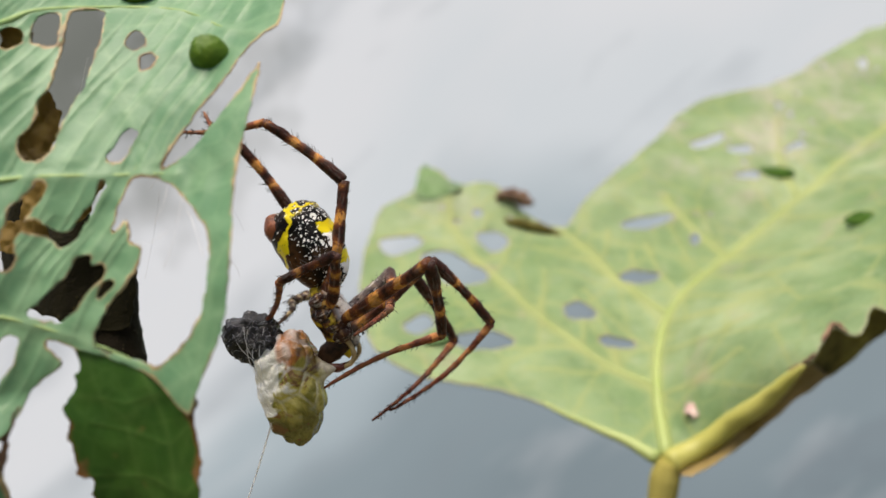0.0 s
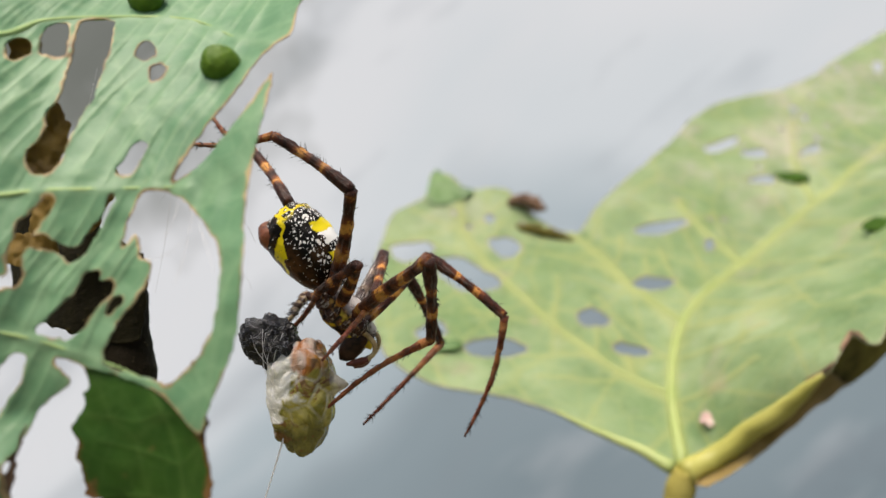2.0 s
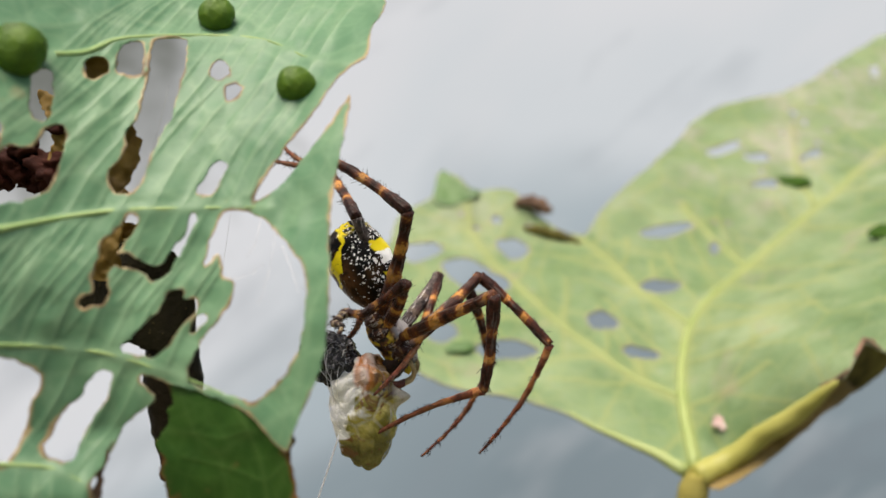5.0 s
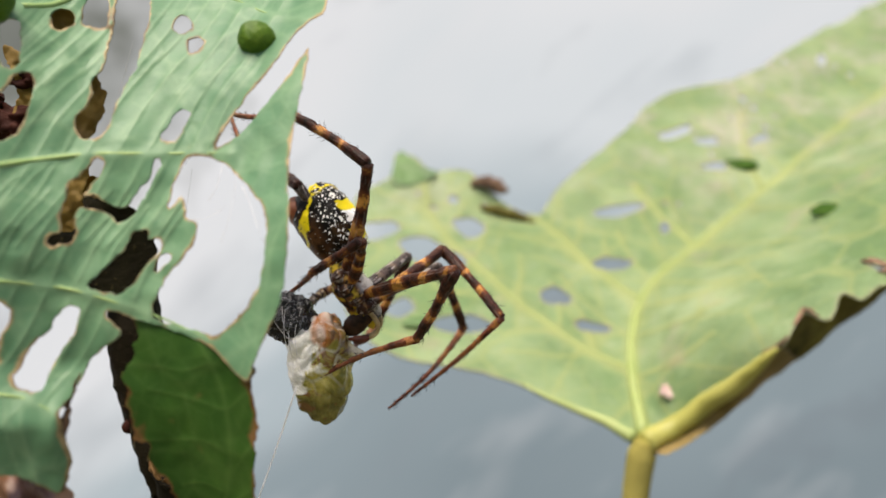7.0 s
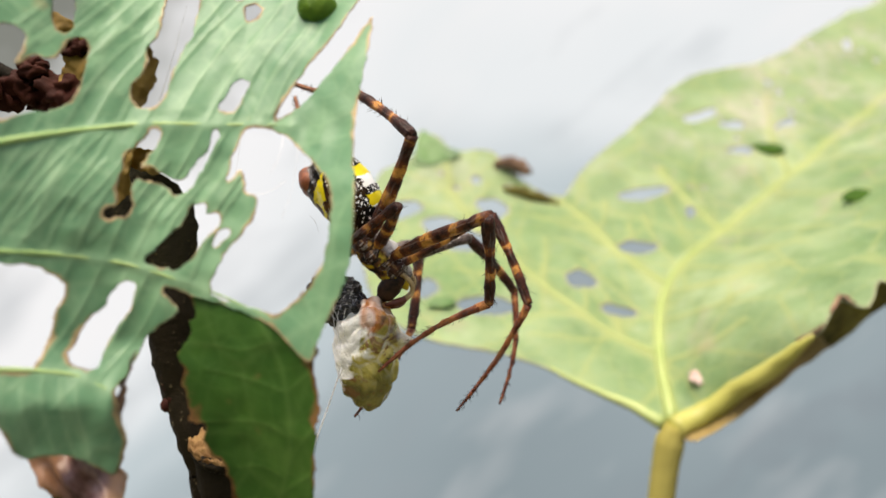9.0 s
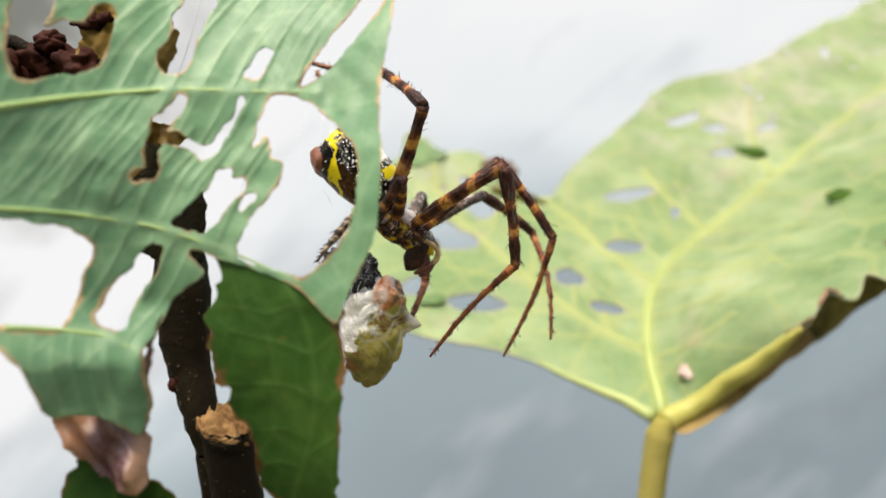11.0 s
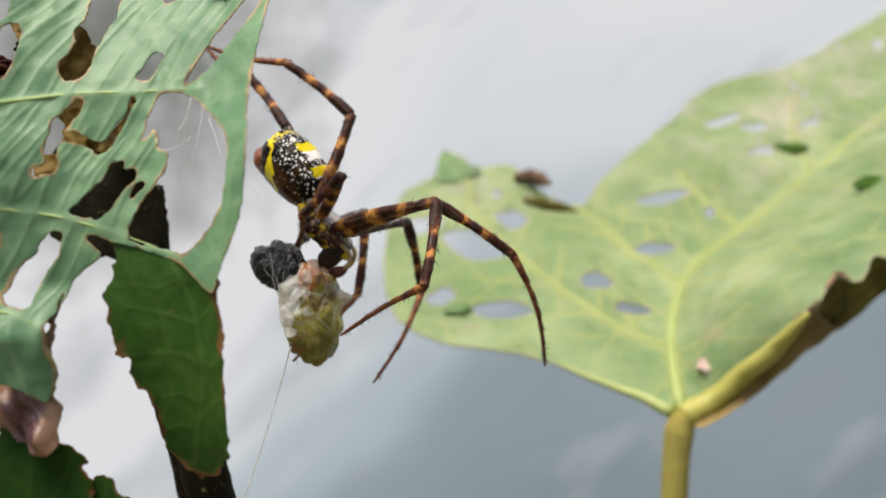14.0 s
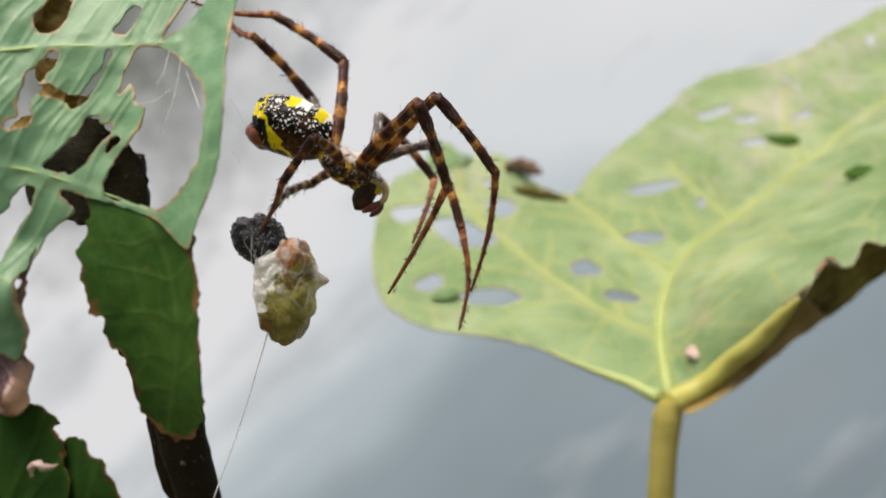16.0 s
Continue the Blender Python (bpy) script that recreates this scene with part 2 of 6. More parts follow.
def leg_material(name, dark, pale, rings, silver, tint=0.0):
    """Hairy chitin with uneven pale rings at given shares of the limb's length."""
    m = Mat(name, 0.48, Specular_IOR_Level=0.22)
    sep = m.node("ShaderNodeSeparateXYZ")
    m.link(m.co.outputs["Generated"], sep.inputs[0])
    mottle = m.noise(1500, 4, 0.65)
    along = m.math("ADD", sep.outputs[2], m.grey(m.noise(420, 3), 0.3, 0.7, -0.05, 0.05))
    c = m.mix(m.grey(mottle, 0.38, 0.66), tuple(v * 0.55 for v in dark), tuple(v * 2.6 for v in dark))
    if tint:
        c = m.mix(m.grey(m.noise(500, 3), 0.42, 0.62, 0.0, tint), c, tuple(v * 0.45 for v in pale))
    for at, half, weight in rings:
        off = m.math("ABSOLUTE", m.math("SUBTRACT", along, at))
        off = m.math("ADD", off, m.grey(mottle, 0.3, 0.7, -0.025, 0.035))
        off = m.math("ADD", off, m.grey(m.noise(560, 2), 0.50, 0.36, 0.0, 0.05))
        c = m.mix(m.grey(off, half + 0.06, half, 0.0, 0.7 * weight), c, tuple(v * k for v, k in zip(pale, (0.34, 0.22, 0.3))))
        c = m.mix(m.grey(off, half, half - 0.025, 0.0, weight), c, m.mix(m.grey(m.noise(1100, 3), 0.38, 0.62), pale, tuple(v * 0.5 for v in pale)))
    hairs = m.noise(2600, 2, 0.8, m.where("Object", (1, 1, 0.12)))
    c = m.mix(m.grey(hairs, 0.54, 0.66, 0.0, silver), c, (0.60, 0.56, 0.52))
    if silver > 0.5:
        c = m.mix(m.grey(m.cells(1150, "F1"), 0.22, 0.3, 0.9, 0.0), c, (0.02, 0.014, 0.012))
    m.color(c)
    m.bump(m.math("ADD", hairs, mottle), 0.8, 0.00016)
    return m.m


LEG_A = leg_material("banded_leg", (0.027, 0.0088, 0.005), (0.70, 0.33, 0.065), ((0.14, 0.06, 0.8), (0.42, 0.068, 0.95), (0.69, 0.055, 0.9), (0.95, 0.03, 0.5)), 0.12)
LEG_B = leg_material("banded_shin", (0.027, 0.0086, 0.005), (0.68, 0.31, 0.075), ((0.34, 0.058, 1.0), (0.64, 0.066, 1.0), (0.97, 0.03, 0.7)), 0.12)
LEG_C = leg_material("reddish_foot", (0.100, 0.028, 0.015), (0.60, 0.25, 0.08), ((0.06, 0.06, 0.9), (0.30, 0.08, 0.45)), 0.08, 0.8)
LEG_PALE = leg_material("pale_banded_leg", (0.050, 0.030, 0.018), (0.66, 0.52, 0.28), ((0.12, 0.07, 0.9), (0.40, 0.08, 1.0), (0.70, 0.08, 1.0)), 0.35)
LEG_ROOT = leg_material("leg_root", (0.030, 0.011, 0.006), (0.42, 0.24, 0.08), ((0.5, 0.08, 0.45),), 0.7)
LEG_GREY = leg_material("silvered_leg", (0.060, 0.046, 0.040), (0.36, 0.28, 0.20), ((0.30, 0.06, 0.5), (0.60, 0.05, 0.5)), 0.95)
PALP = plain("pale_palp", (0.28, 0.18, 0.06), (0.60, 0.46, 0.22), 900, 0.4).m
PALP_TIP = plain("red_brown_palp_tip", (0.07, 0.014, 0.007), (0.16, 0.035, 0.015), 1200, 0.35).m
JAW = plain("dark_jaw", (0.005, 0.003, 0.002), (0.065, 0.030, 0.014), 900, 0.4, Specular_IOR_Level=0.2).m
SPINNERET = plain("brown_spinneret", (0.075, 0.019, 0.008), (0.38, 0.11, 0.032), 800, 0.4).m
PALE_HAIR = plain("pale_hair", (0.62, 0.57, 0.50), (0.86, 0.82, 0.76), 900, 0.5).m
HAIR = plain("bristle", (0.008, 0.005, 0.004), (0.02, 0.012, 0.01), 900, 0.5).m
SILK = plain("silk", (0.96, 0.96, 0.96), (0.99, 0.99, 0.99), 300, 0.25, 0.0, Specular_IOR_Level=1.0, Alpha=0.55).m
CORD = plain("taut_silk", (0.97, 0.97, 0.97), (0.99, 0.99, 0.99), 300, 0.25, 0.0, Specular_IOR_Level=1.0, Alpha=0.8).thin((0.99, 0.99, 0.99), 0.5).m


def abdomen_material():
    m = Mat("spotted_abdomen", 0.36, Specular_IOR_Level=0.13)
    sep = m.node("ShaderNodeSeparateXYZ")
    m.link(m.co.outputs["Object"], sep.inputs[0])
    x, y, z = sep.outputs
    wob = m.noise(330, 3, 0.6)
    wob2 = m.noise(900, 2, 0.6)
    base = m.mix(m.grey(m.noise(500, 4), 0.5, 0.72), (0.003, 0.0026, 0.002), (0.05, 0.024, 0.006))
    yel, white = (0.86, 0.70, 0.015), (0.92, 0.92, 0.88)
    # crowded small white flecks, joined here and there, and a few round dots
    belly = m.math("MULTIPLY", m.grey(z, 0.0010, -0.0012), m.grey(m.noise(700, 3, 0.65), 0.40, 0.58, 0.25, 1.0))
    base = m.mix(m.math("MULTIPLY", belly, m.grey(x, -0.0068, -0.0050)), base, (0.12, 0.050, 0.016))
    grid = m.cells(2300, "DISTANCE_TO_EDGE", m.slanted(-38, 1.7))
    grid = m.math("ADD", grid, m.grey(m.noise(2600, 3, 0.7), 0.3, 0.7, -0.10, 0.10))
    chosen = m.math("ADD", m.noise(2300, 1, 0.5), m.grey(z, -0.0022, 0.0030, -0.16, 0.06))
    c = m.mix(m.math("MULTIPLY", m.grey(grid, 0.16, 0.20), m.grey(chosen, 0.52, 0.55)), base, white)
    dots = m.math("MULTIPLY", m.grey(m.math("ADD", m.cells(640, "F1"), m.grey(wob2, 0.3, 0.7, -0.10, 0.10)), 0.17, 0.20, 1.0, 0.0), m.grey(z, 0.0016, 0.0024))
    c = m.mix(dots, c, white)

    def zone(sock, lo, hi, soft=0.0002, wave=0.0009):
        """1 between lo and hi metres, with a wavy border."""
        v = m.math("ADD", sock, m.grey(wob, 0.25, 0.75, -wave, wave))
        return m.math("MULTIPLY", m.grey(v, lo - soft, lo), m.grey(v, hi, hi + soft, 1.0, 0.0))

    def above(level):
        return m.grey(m.math("ADD", z, m.grey(wob2, 0.3, 0.7, -0.0005, 0.0005)), level, level + 0.0002)

    # two cross bands on the back, yellow behind and white in front, ending high on the flank
    for lo, mid, hi, level in ((-0.0060, -0.0046, -0.0034, 0.0031), (-0.0022, -0.0012, -0.0003, 0.0026)):
        c = m.mix(m.math("MULTIPLY", zone(x, lo, mid, 0.0001, 0.0005), above(level)), c, yel)
        c = m.mix(m.math("MULTIPLY", zone(x, mid, hi, 0.0001, 0.0005), above(level + 0.0003)), c, white)
    # forked yellow stripe slanting down each flank from the tail
    drop = m.math("ADD", m.math("ADD", z, m.math("MULTIPLY", x, 0.79)), 0.0056)
    run = m.math("MULTIPLY", m.grey(x, -0.0036, -0.0040), m.grey(m.noise(420, 3), 0.33, 0.38))
    c = m.mix(m.math("MULTIPLY", zone(m.math("ADD", drop, m.grey(wob2, 0.3, 0.7, -0.0004, 0.0004)), -0.0003, 0.0005, 0.0001, 0.0012), run), c, yel)
    fork = m.math("ADD", x, m.math("MULTIPLY", z, 0.35))
    c = m.mix(m.math("MULTIPLY", zone(fork, -0.0070, -0.0065, 0.00012, 0.0006), m.math("MULTIPLY", m.grey(z, 0.0002, 0.0), m.grey(z, -0.0020, -0.0016))), c, yel)
    # yellow net over the tail
    tail = m.math("MULTIPLY", m.grey(x, -0.0078, -0.0088), m.grey(m.cells(620, "DISTANCE_TO_EDGE"), 0.06, 0.09, 1.0, 0.0))
    c = m.mix(m.math("MULTIPLY", tail, m.grey(z, 0.0008, 0.0014)), c, yel)
    m.color(c)
    m.bump(m.math("ADD", wob2, m.noise(2400, 3)), 0.35, 0.0002)
    return m.m


def prosoma_material():
    m = Mat("hairy_prosoma", 0.45, Specular_IOR_Level=0.25)
    sep = m.node("ShaderNodeSeparateXYZ")
    m.link(m.co.outputs["Object"], sep.inputs[0])
    n = m.noise(900, 4, 0.65)
    c = m.mix(m.grey(n, 0.46, 0.62), (0.008, 0.004, 0.003), (0.20, 0.085, 0.03))
    c = m.mix(m.grey(m.cells(900, "F1"), 0.2, 0.3, 0.8, 0.0), c, (0.46, 0.26, 0.07))
    yellow = m.grey(m.noise(420, 2), 0.48, 0.54)
    c = m.mix(m.math("MULTIPLY", yellow, m.grey(sep.outputs[2], 0.0002, -0.0004)), c, (0.64, 0.46, 0.03))
    silver = m.math("MULTIPLY", m.grey(sep.outputs[2], 0.0002, 0.0010), m.grey(m.noise(1300, 3), 0.34, 0.5))
    m.color(m.mix(silver, c, (0.66, 0.62, 0.56)))
    m.bump(m.noise(2600, 3), 0.5, 0.0001)
    return m.m


def prey_material():
    m = Mat("silk_wrapped_prey", 0.22, Specular_IOR_Level=0.6, Coat_Weight=0.25, Coat_Roughness=0.12, Subsurface_Weight=0.08, Subsurface_Radius=(0.002, 0.002, 0.001))
    sep = m.node("ShaderNodeSeparateXYZ")
    m.link(m.co.outputs["Object"], sep.inputs[0])
    x, y, z = sep.outputs
    n, w = m.noise(260, 3, 0.55, warp=1.2), m.noise(210, 3, 0.6, warp=0.8)
    lobe = m.attr("crease")
    c = m.mix(m.grey(n, 0.40, 0.60), (0.21, 0.19, 0.020), (0.56, 0.47, 0.10))
    # dark olive lower end with brown stains
    foot = m.math("ADD", z, m.grey(w, 0.3, 0.7, -0.0015, 0.0015))
    c = m.mix(m.grey(foot, -0.0014, -0.0036, 0.0, 0.75), c, (0.125, 0.11, 0.018))
    c = m.mix(m.grey(m.noise(330, 3, 0.6, warp=0.9), 0.56, 0.61, 0.0, 0.9), c, (0.20, 0.085, 0.02))
    # sheets of white silk, thickest high on one flank and along the creases
    side = m.math("ADD", m.math("MULTIPLY", z, 55.0), m.math("MULTIPLY", x, -95.0))
    silk = m.grey(m.math("ADD", w, side), 0.53, 0.62, 0.0, 0.95)
    c = m.mix(silk, c, (0.97, 0.95, 0.87))
    c = m.mix(m.math("MULTIPLY", m.grey(lobe, 0.0, 0.16, 0.45, 0.0), m.grey(z, -0.0030, 0.0)), c, (0.92, 0.89, 0.78))
    # orange-brown crown
    near = m.math("ADD", z, m.grey(n, 0.3, 0.7, -0.0012, 0.0012))
    crown = m.math("MULTIPLY", m.grey(near, 0.0027, 0.0033), m.grey(m.math("ADD", x, m.grey(w, 0.3, 0.7, -0.0008, 0.0008)), -0.0010, -0.0002))
    c = m.mix(m.math("MULTIPLY", crown, m.grey(w, 0.40, 0.60, 1.0, 0.35)), c, (0.50, 0.16, 0.025))
    dark = m.math("MULTIPLY", m.grey(near, 0.0012, 0.0020), m.grey(x, 0.0014, 0.0020))
    c = m.mix(m.math("MULTIPLY", dark, m.grey(n, 0.46, 0.54, 0.0, 0.8)), c, (0.07, 0.035, 0.012))
    spur = m.math("MULTIPLY", m.grey(x, 0.0034, 0.0040), m.grey(w, 0.35, 0.6, 0.9, 0.4))
    c = m.mix(spur, c, (0.80, 0.78, 0.62))
    m.color(c)
    m.bump(m.math("ADD", m.noise(420, 3, 0.55, warp=0.8), m.math("MULTIPLY", m.noise(1500, 3), 0.25)), 1.0, 0.0007)
    return m.m


def black_material():
    m = Mat("black_wrapped_head", 0.19, Specular_IOR_Level=0.5)
    n = m.noise(520, 4, 0.6, m.slanted(60, 2.8), warp=1.4)
    fine = m.noise(1300, 4, 0.65, warp=0.6)
    # Pale lines and specks: clear silk, with glints on the folds painted in.
    c = m.mix(m.grey(m.math("ABSOLUTE", m.math("SUBTRACT", n, 0.5)), 0.0, 0.014, 0.4, 0.0), (0.005, 0.005, 0.007), (0.70, 0.72, 0.76))
    c = m.mix(m.grey(fine, 0.64, 0.72, 0.0, 0.25), c, (0.50, 0.52, 0.56))
    m.color(c)
    m.bump(m.math("ADD", n, m.math("MULTIPLY", fine, 0.25)), 1.0, 0.0009)
    return m.m


ABDOMEN, PROSOMA, PREY, BLACK = abdomen_material(), prosoma_material(), prey_material(), black_material()


def backdrop_material():
    """Distant pale surface, out of focus: it glows like daylight on it."""
    m = Mat("distant_haze", 1.0)
    sep = m.node("ShaderNodeSeparateXYZ")
    m.link(m.co.outputs["Object"], sep.inputs[0])
    x, y, z = sep.outputs
    broad = m.noise(2.4, 2, 0.5, m.slanted(52, 1.8))
    streak = m.noise(5.5, 3, 0.5, m.slanted(48, 2.6))
    h = m.math("ADD", z, m.grey(broad, 0.3, 0.7, -0.13, 0.13))
    h = m.math("SUBTRACT", h, m.math("MULTIPLY", x, 0.22))
    h = m.math("ADD", h, m.math("MULTIPLY", m.math("MAXIMUM", m.math("MULTIPLY", x, -1.0), 0.0), 0.75))
    c = m.ramp(m.grey(h, -0.55, 0.45), (0.0, (0.210, 0.272, 0.308)), (0.30, (0.262, 0.335, 0.377)), (0.52, (0.415, 0.505, 0.557)), (0.72, (0.630, 0.700, 0.750)), (1.0, (0.700, 0.748, 0.793)), smooth=True)
    c = m.mix(m.grey(streak, 0.54, 0.70, 0.0, 0.42), c, (0.26, 0.31, 0.35))
    c = m.mix(m.grey(streak, 0.34, 0.46, 0.2, 0.0), c, (0.74, 0.765, 0.80))
    # a soft dark streak low to the other side
    line = m.math("SUBTRACT", m.math("ADD", z, 0.375), m.math("MULTIPLY", m.math("SUBTRACT", x, 0.75), 0.64))
    line = m.math("ABSOLUTE", m.math("ADD", line, m.grey(m.noise(7, 2), 0.3, 0.7, -0.05, 0.05)))
    c = m.mix(m.math("MULTIPLY", m.grey(line, 0.0, 0.05, 0.28, 0.0), m.grey(x, 0.5, 0.65)), c, (0.17, 0.20, 0.235))
    # dim far foliage high to one side
    dx = m.math("DIVIDE", m.math("ADD", x, 0.70), 0.42)
    dz = m.math("DIVIDE", m.math("SUBTRACT", z, 0.36), 0.38)
    off = m.math("SQRT", m.math("ADD", m.math("MULTIPLY", dx, dx), m.math("MULTIPLY", dz, dz)))
    off = m.math("ADD", off, m.grey(m.noise(9, 3), 0.3, 0.7, -0.25, 0.25))
    c = m.mix(m.grey(off, 1.15, 0.25, 0.0, 0.9), c, (0.13, 0.145, 0.125))
    e = m.node("ShaderNodeEmission", Strength=1.0)
    m.link(c, e.inputs[0])
    m.link(e.outputs[0], m.out.inputs[0])
    return m.m


def ground_material():
    m = Mat("damp_ground", 0.9)
    m.color(m.mix(m.grey(m.noise(9, 6), 0.35, 0.65), (0.05, 0.06, 0.025), (0.14, 0.12, 0.07)))
    m.bump(m.noise(60, 5), 0.5, 0.01)
    return m.m


# ---- mesh helpers ----
def smooth(me):
    me.polygons.foreach_set("use_smooth", [True] * len(me.polygons))
    return me


def part(name, bm, material, parent=None, label=""):
    """Links a bmesh in millimetres, in its owner's space, as one mesh."""
    if isinstance(bm, bmesh.types.BMesh):
        me = bpy.data.meshes.new(name)
        bmesh.ops.recalc_face_normals(bm, faces=bm.faces)
        bm.to_mesh(me)
        bm.free()
        me.transform(Matrix.Scale(MM, 4))
    else:
        me = bm
    smooth(me)
    for mat in material if isinstance(material, tuple) else (material,):
        me.materials.append(mat)
    ob = new(name, me)
    ob.parent = parent
    return tagged(ob, label)


def thing(name, m, label, category, **more):
    ob = new(name)
    ob.empty_display_size = 0.002
    ob.matrix_world = m
    return tagged(ob, label, category, **more)


def bend(points, times=4):
    """A smooth open line through control points."""
    p = [Vector(q) for q in points]
    p = [2 * p[0] - p[1], *p, 2 * p[-1] - p[-2]]
    out = []
    for a, b, c, d in zip(p, p[1:], p[2:], p[3:]):
        for k in range(times):
            t = k / times
            out.append(0.5 * (2 * b + (c - a) * t + (2 * a - 5 * b + 4 * c - d) * t * t + (3 * b - a - 3 * c + d) * t ** 3))
    return [*out, p[-2]]


def tube(bm, line, radii, sides=10, squash=1.0):
    """A closed tube along a line; radii run from its start to its end."""
    rings, n = [], len(line)
    up = Vector((0.13, 0.31, 0.94))
    for k, p in enumerate(line):
        way = (line[min(k + 1, n - 1)] - line[max(k - 1, 0)]).normalized()
        a = way.cross(up).normalized()
        b = a.cross(way)
        s = k / (n - 1) * (len(radii) - 1)
        i = min(int(s), len(radii) - 2)
        r = radii[i] + (radii[i + 1] - radii[i]) * (s - i)
        rings.append([bm.verts.new(p + (a * math.cos(q) + b * math.sin(q) * squash) * r) for q in (6.28319 * j / sides for j in range(sides))])
    for u, v in zip(rings, rings[1:]):
        for j in range(sides):
            bm.faces.new((u[j], u[j - 1], v[j - 1], v[j]))
    bm.faces.new(rings[0])
    bm.faces.new(rings[-1][::-1])
    return bm


def blob(bm, centre, radii, lump=0.1, scale=0.5, level=3, seed=0, turn=(0, 0, 0)):
    """A lumpy ball."""
    spin = Euler([radians(a) for a in turn]).to_matrix()
    made = bmesh.ops.create_icosphere(bm, subdivisions=level, radius=1)["verts"]
    for v in made:
        q = Vector((v.co.x * radii[0], v.co.y * radii[1], v.co.z * radii[2]))
        q *= 1 + lump * noise.fractal(q * scale + Vector((seed, 0, 0)), 1.0, 2.0, 3)
        v.co = spin @ q + Vector(centre)
    return made


# ---- leaf sheets ----
def grain(x, y, seed):
    """Smooth value noise over arrays, about -1 to 1."""
    i, j = np.floor(x), np.floor(y)
    u, v = x - i, y - j
    u, v = u * u * (3 - 2 * u), v * v * (3 - 2 * v)

    def dot(a, b):
        s = np.sin(a * 127.1 + b * 311.7 + seed * 74.7) * 43758.5453
        return (s - np.floor(s)) * 2 - 1

    return (dot(i, j) * (1 - u) + dot(i + 1, j) * u) * (1 - v) + (dot(i, j + 1) * (1 - u) + dot(i + 1, j + 1) * u) * v


def closed(points, times=5):
    """A rounded ring through control points."""
    p = np.array(points, float)
    a, c, d = np.roll(p, 1, 0), np.roll(p, -1, 0), np.roll(p, -2, 0)
    out = []
    for k in range(times):
        t = k / times
        out.append(0.5 * (2 * p + (c - a) * t + (2 * a - 5 * p + 4 * c - d) * t * t + (3 * p - a - 3 * c + d) * t ** 3))
    return np.stack(out, 1).reshape(-1, 2)


def far_from(line, u, v, ring=False):
    """The distance of each (u, v) from a line, and for a ring how often it is wound round."""
    best, inside = np.full(u.shape, 1e9), np.zeros(u.shape, bool)
    line = np.asarray(line, float)
    for a, b in zip(line, np.roll(line, -1, 0) if ring else line[1:]):
        ab = b - a
        if not ab.any():
            continue
        s = np.clip(((u - a[0]) * ab[0] + (v - a[1]) * ab[1]) / (ab @ ab), 0, 1)
        best = np.minimum(best, np.hypot(u - a[0] - s * ab[0], v - a[1] - s * ab[1]))
        if ring and a[1] != b[1]:
            inside ^= ((a[1] > v) != (b[1] > v)) & (u < ab[0] * (v - a[1]) / ab[1] + a[0])
    return (best, inside) if ring else best


def sheet(outline, holes, veins, place, step, thick, ragged=0.12, rim=0.6, seed=1, scallop=0.0):
    """A leaf blade cut from a fine net. place(u, v, vein) gives x, y, z and the way of its thickness, in mm."""
    ring = closed(outline)
    lo, hi = ring.min(0) - step, ring.max(0) + step
    nu, nv = int((hi[0] - lo[0]) / step) + 2, int((hi[1] - lo[1]) / step) + 2
    u, v = np.meshgrid(lo[0] + step * np.arange(nu), lo[1] + step * np.arange(nv), indexing="ij")
    dist, inside = far_from(ring, u, v, True)
    depth = np.where(inside, dist, -dist)
    gap = np.full(u.shape, 1e9)
    for hole in holes:
        d, ins = far_from(closed(hole), u, v, True)
        gap = np.minimum(gap, np.where(ins, -d, d))
    jag = ragged * (grain(u / (3 * step), v / (3 * step), seed) + 0.6 * grain(u / (1.3 * step), v / (1.3 * step), seed + 3))
    jag = jag - scallop * (np.abs(grain(u / 1.5, v / 1.5, seed + 8)) - 0.3)
    depth = np.minimum(depth + jag * 0.7, gap + jag)
    near = np.zeros(u.shape)
    for width, line in veins:
        near = np.maximum(near, np.exp(-(far_from(line, u, v) / width) ** 2))
    index, verts, faces = {}, [], []

    def corner(i, j):
        if (i, j) not in index:
            index[i, j] = len(verts)
            verts.append((u[i, j], v[i, j], near[i, j], depth[i, j]))
        return index[i, j]

    def crossing(p, q):
        key = (p, q) if p < q else (q, p)
        if key not in index:
            (a, b), (c, d) = key
            s = depth[a, b] / (depth[a, b] - depth[c, d])
            index[key] = len(verts)
            verts.append((u[a, b] + s * (u[c, d] - u[a, b]), v[a, b] + s * (v[c, d] - v[a, b]), near[a, b] + s * (near[c, d] - near[a, b]), 0.0))
        return index[key]

    live = depth > 0
    some = live[:-1, :-1] | live[1:, :-1] | live[1:, 1:] | live[:-1, 1:]
    for i, j in zip(*np.nonzero(some)):
        ring4, face = ((i, j), (i + 1, j), (i + 1, j + 1), (i, j + 1)), []
        for p, q in zip(ring4, ring4[1:] + ring4[:1]):
            if live[p]:
                face.append(corner(*p))
            if live[p] != live[q]:
                face.append(crossing(p, q))
        if len(face) > 2:
            faces.append(face)
    data = np.array(verts)
    front, way = place(data[:, 0], data[:, 1], data[:, 2])
    n = len(front)
    co = np.concatenate([front, front + way * thick])
    used = {}
    for face in faces:
        for a, b in zip(face, face[1:] + face[:1]):
            used[a, b] = True
    walls = [(b, a, a + n, b + n) for a, b in used if (b, a) not in used]
    me = bpy.data.meshes.new("sheet")
    me.from_pydata((co * MM).tolist(), [], faces + [[k + n for k in reversed(f)] for f in faces] + walls)
    for name, values in (("vein", data[:, 2]), ("rim", np.clip(1 - data[:, 3] / rim, 0, 1))):
        me.attributes.new(name, "FLOAT", "POINT").data.foreach_set("value", np.concatenate([values, values]))
    me.update()
    return me


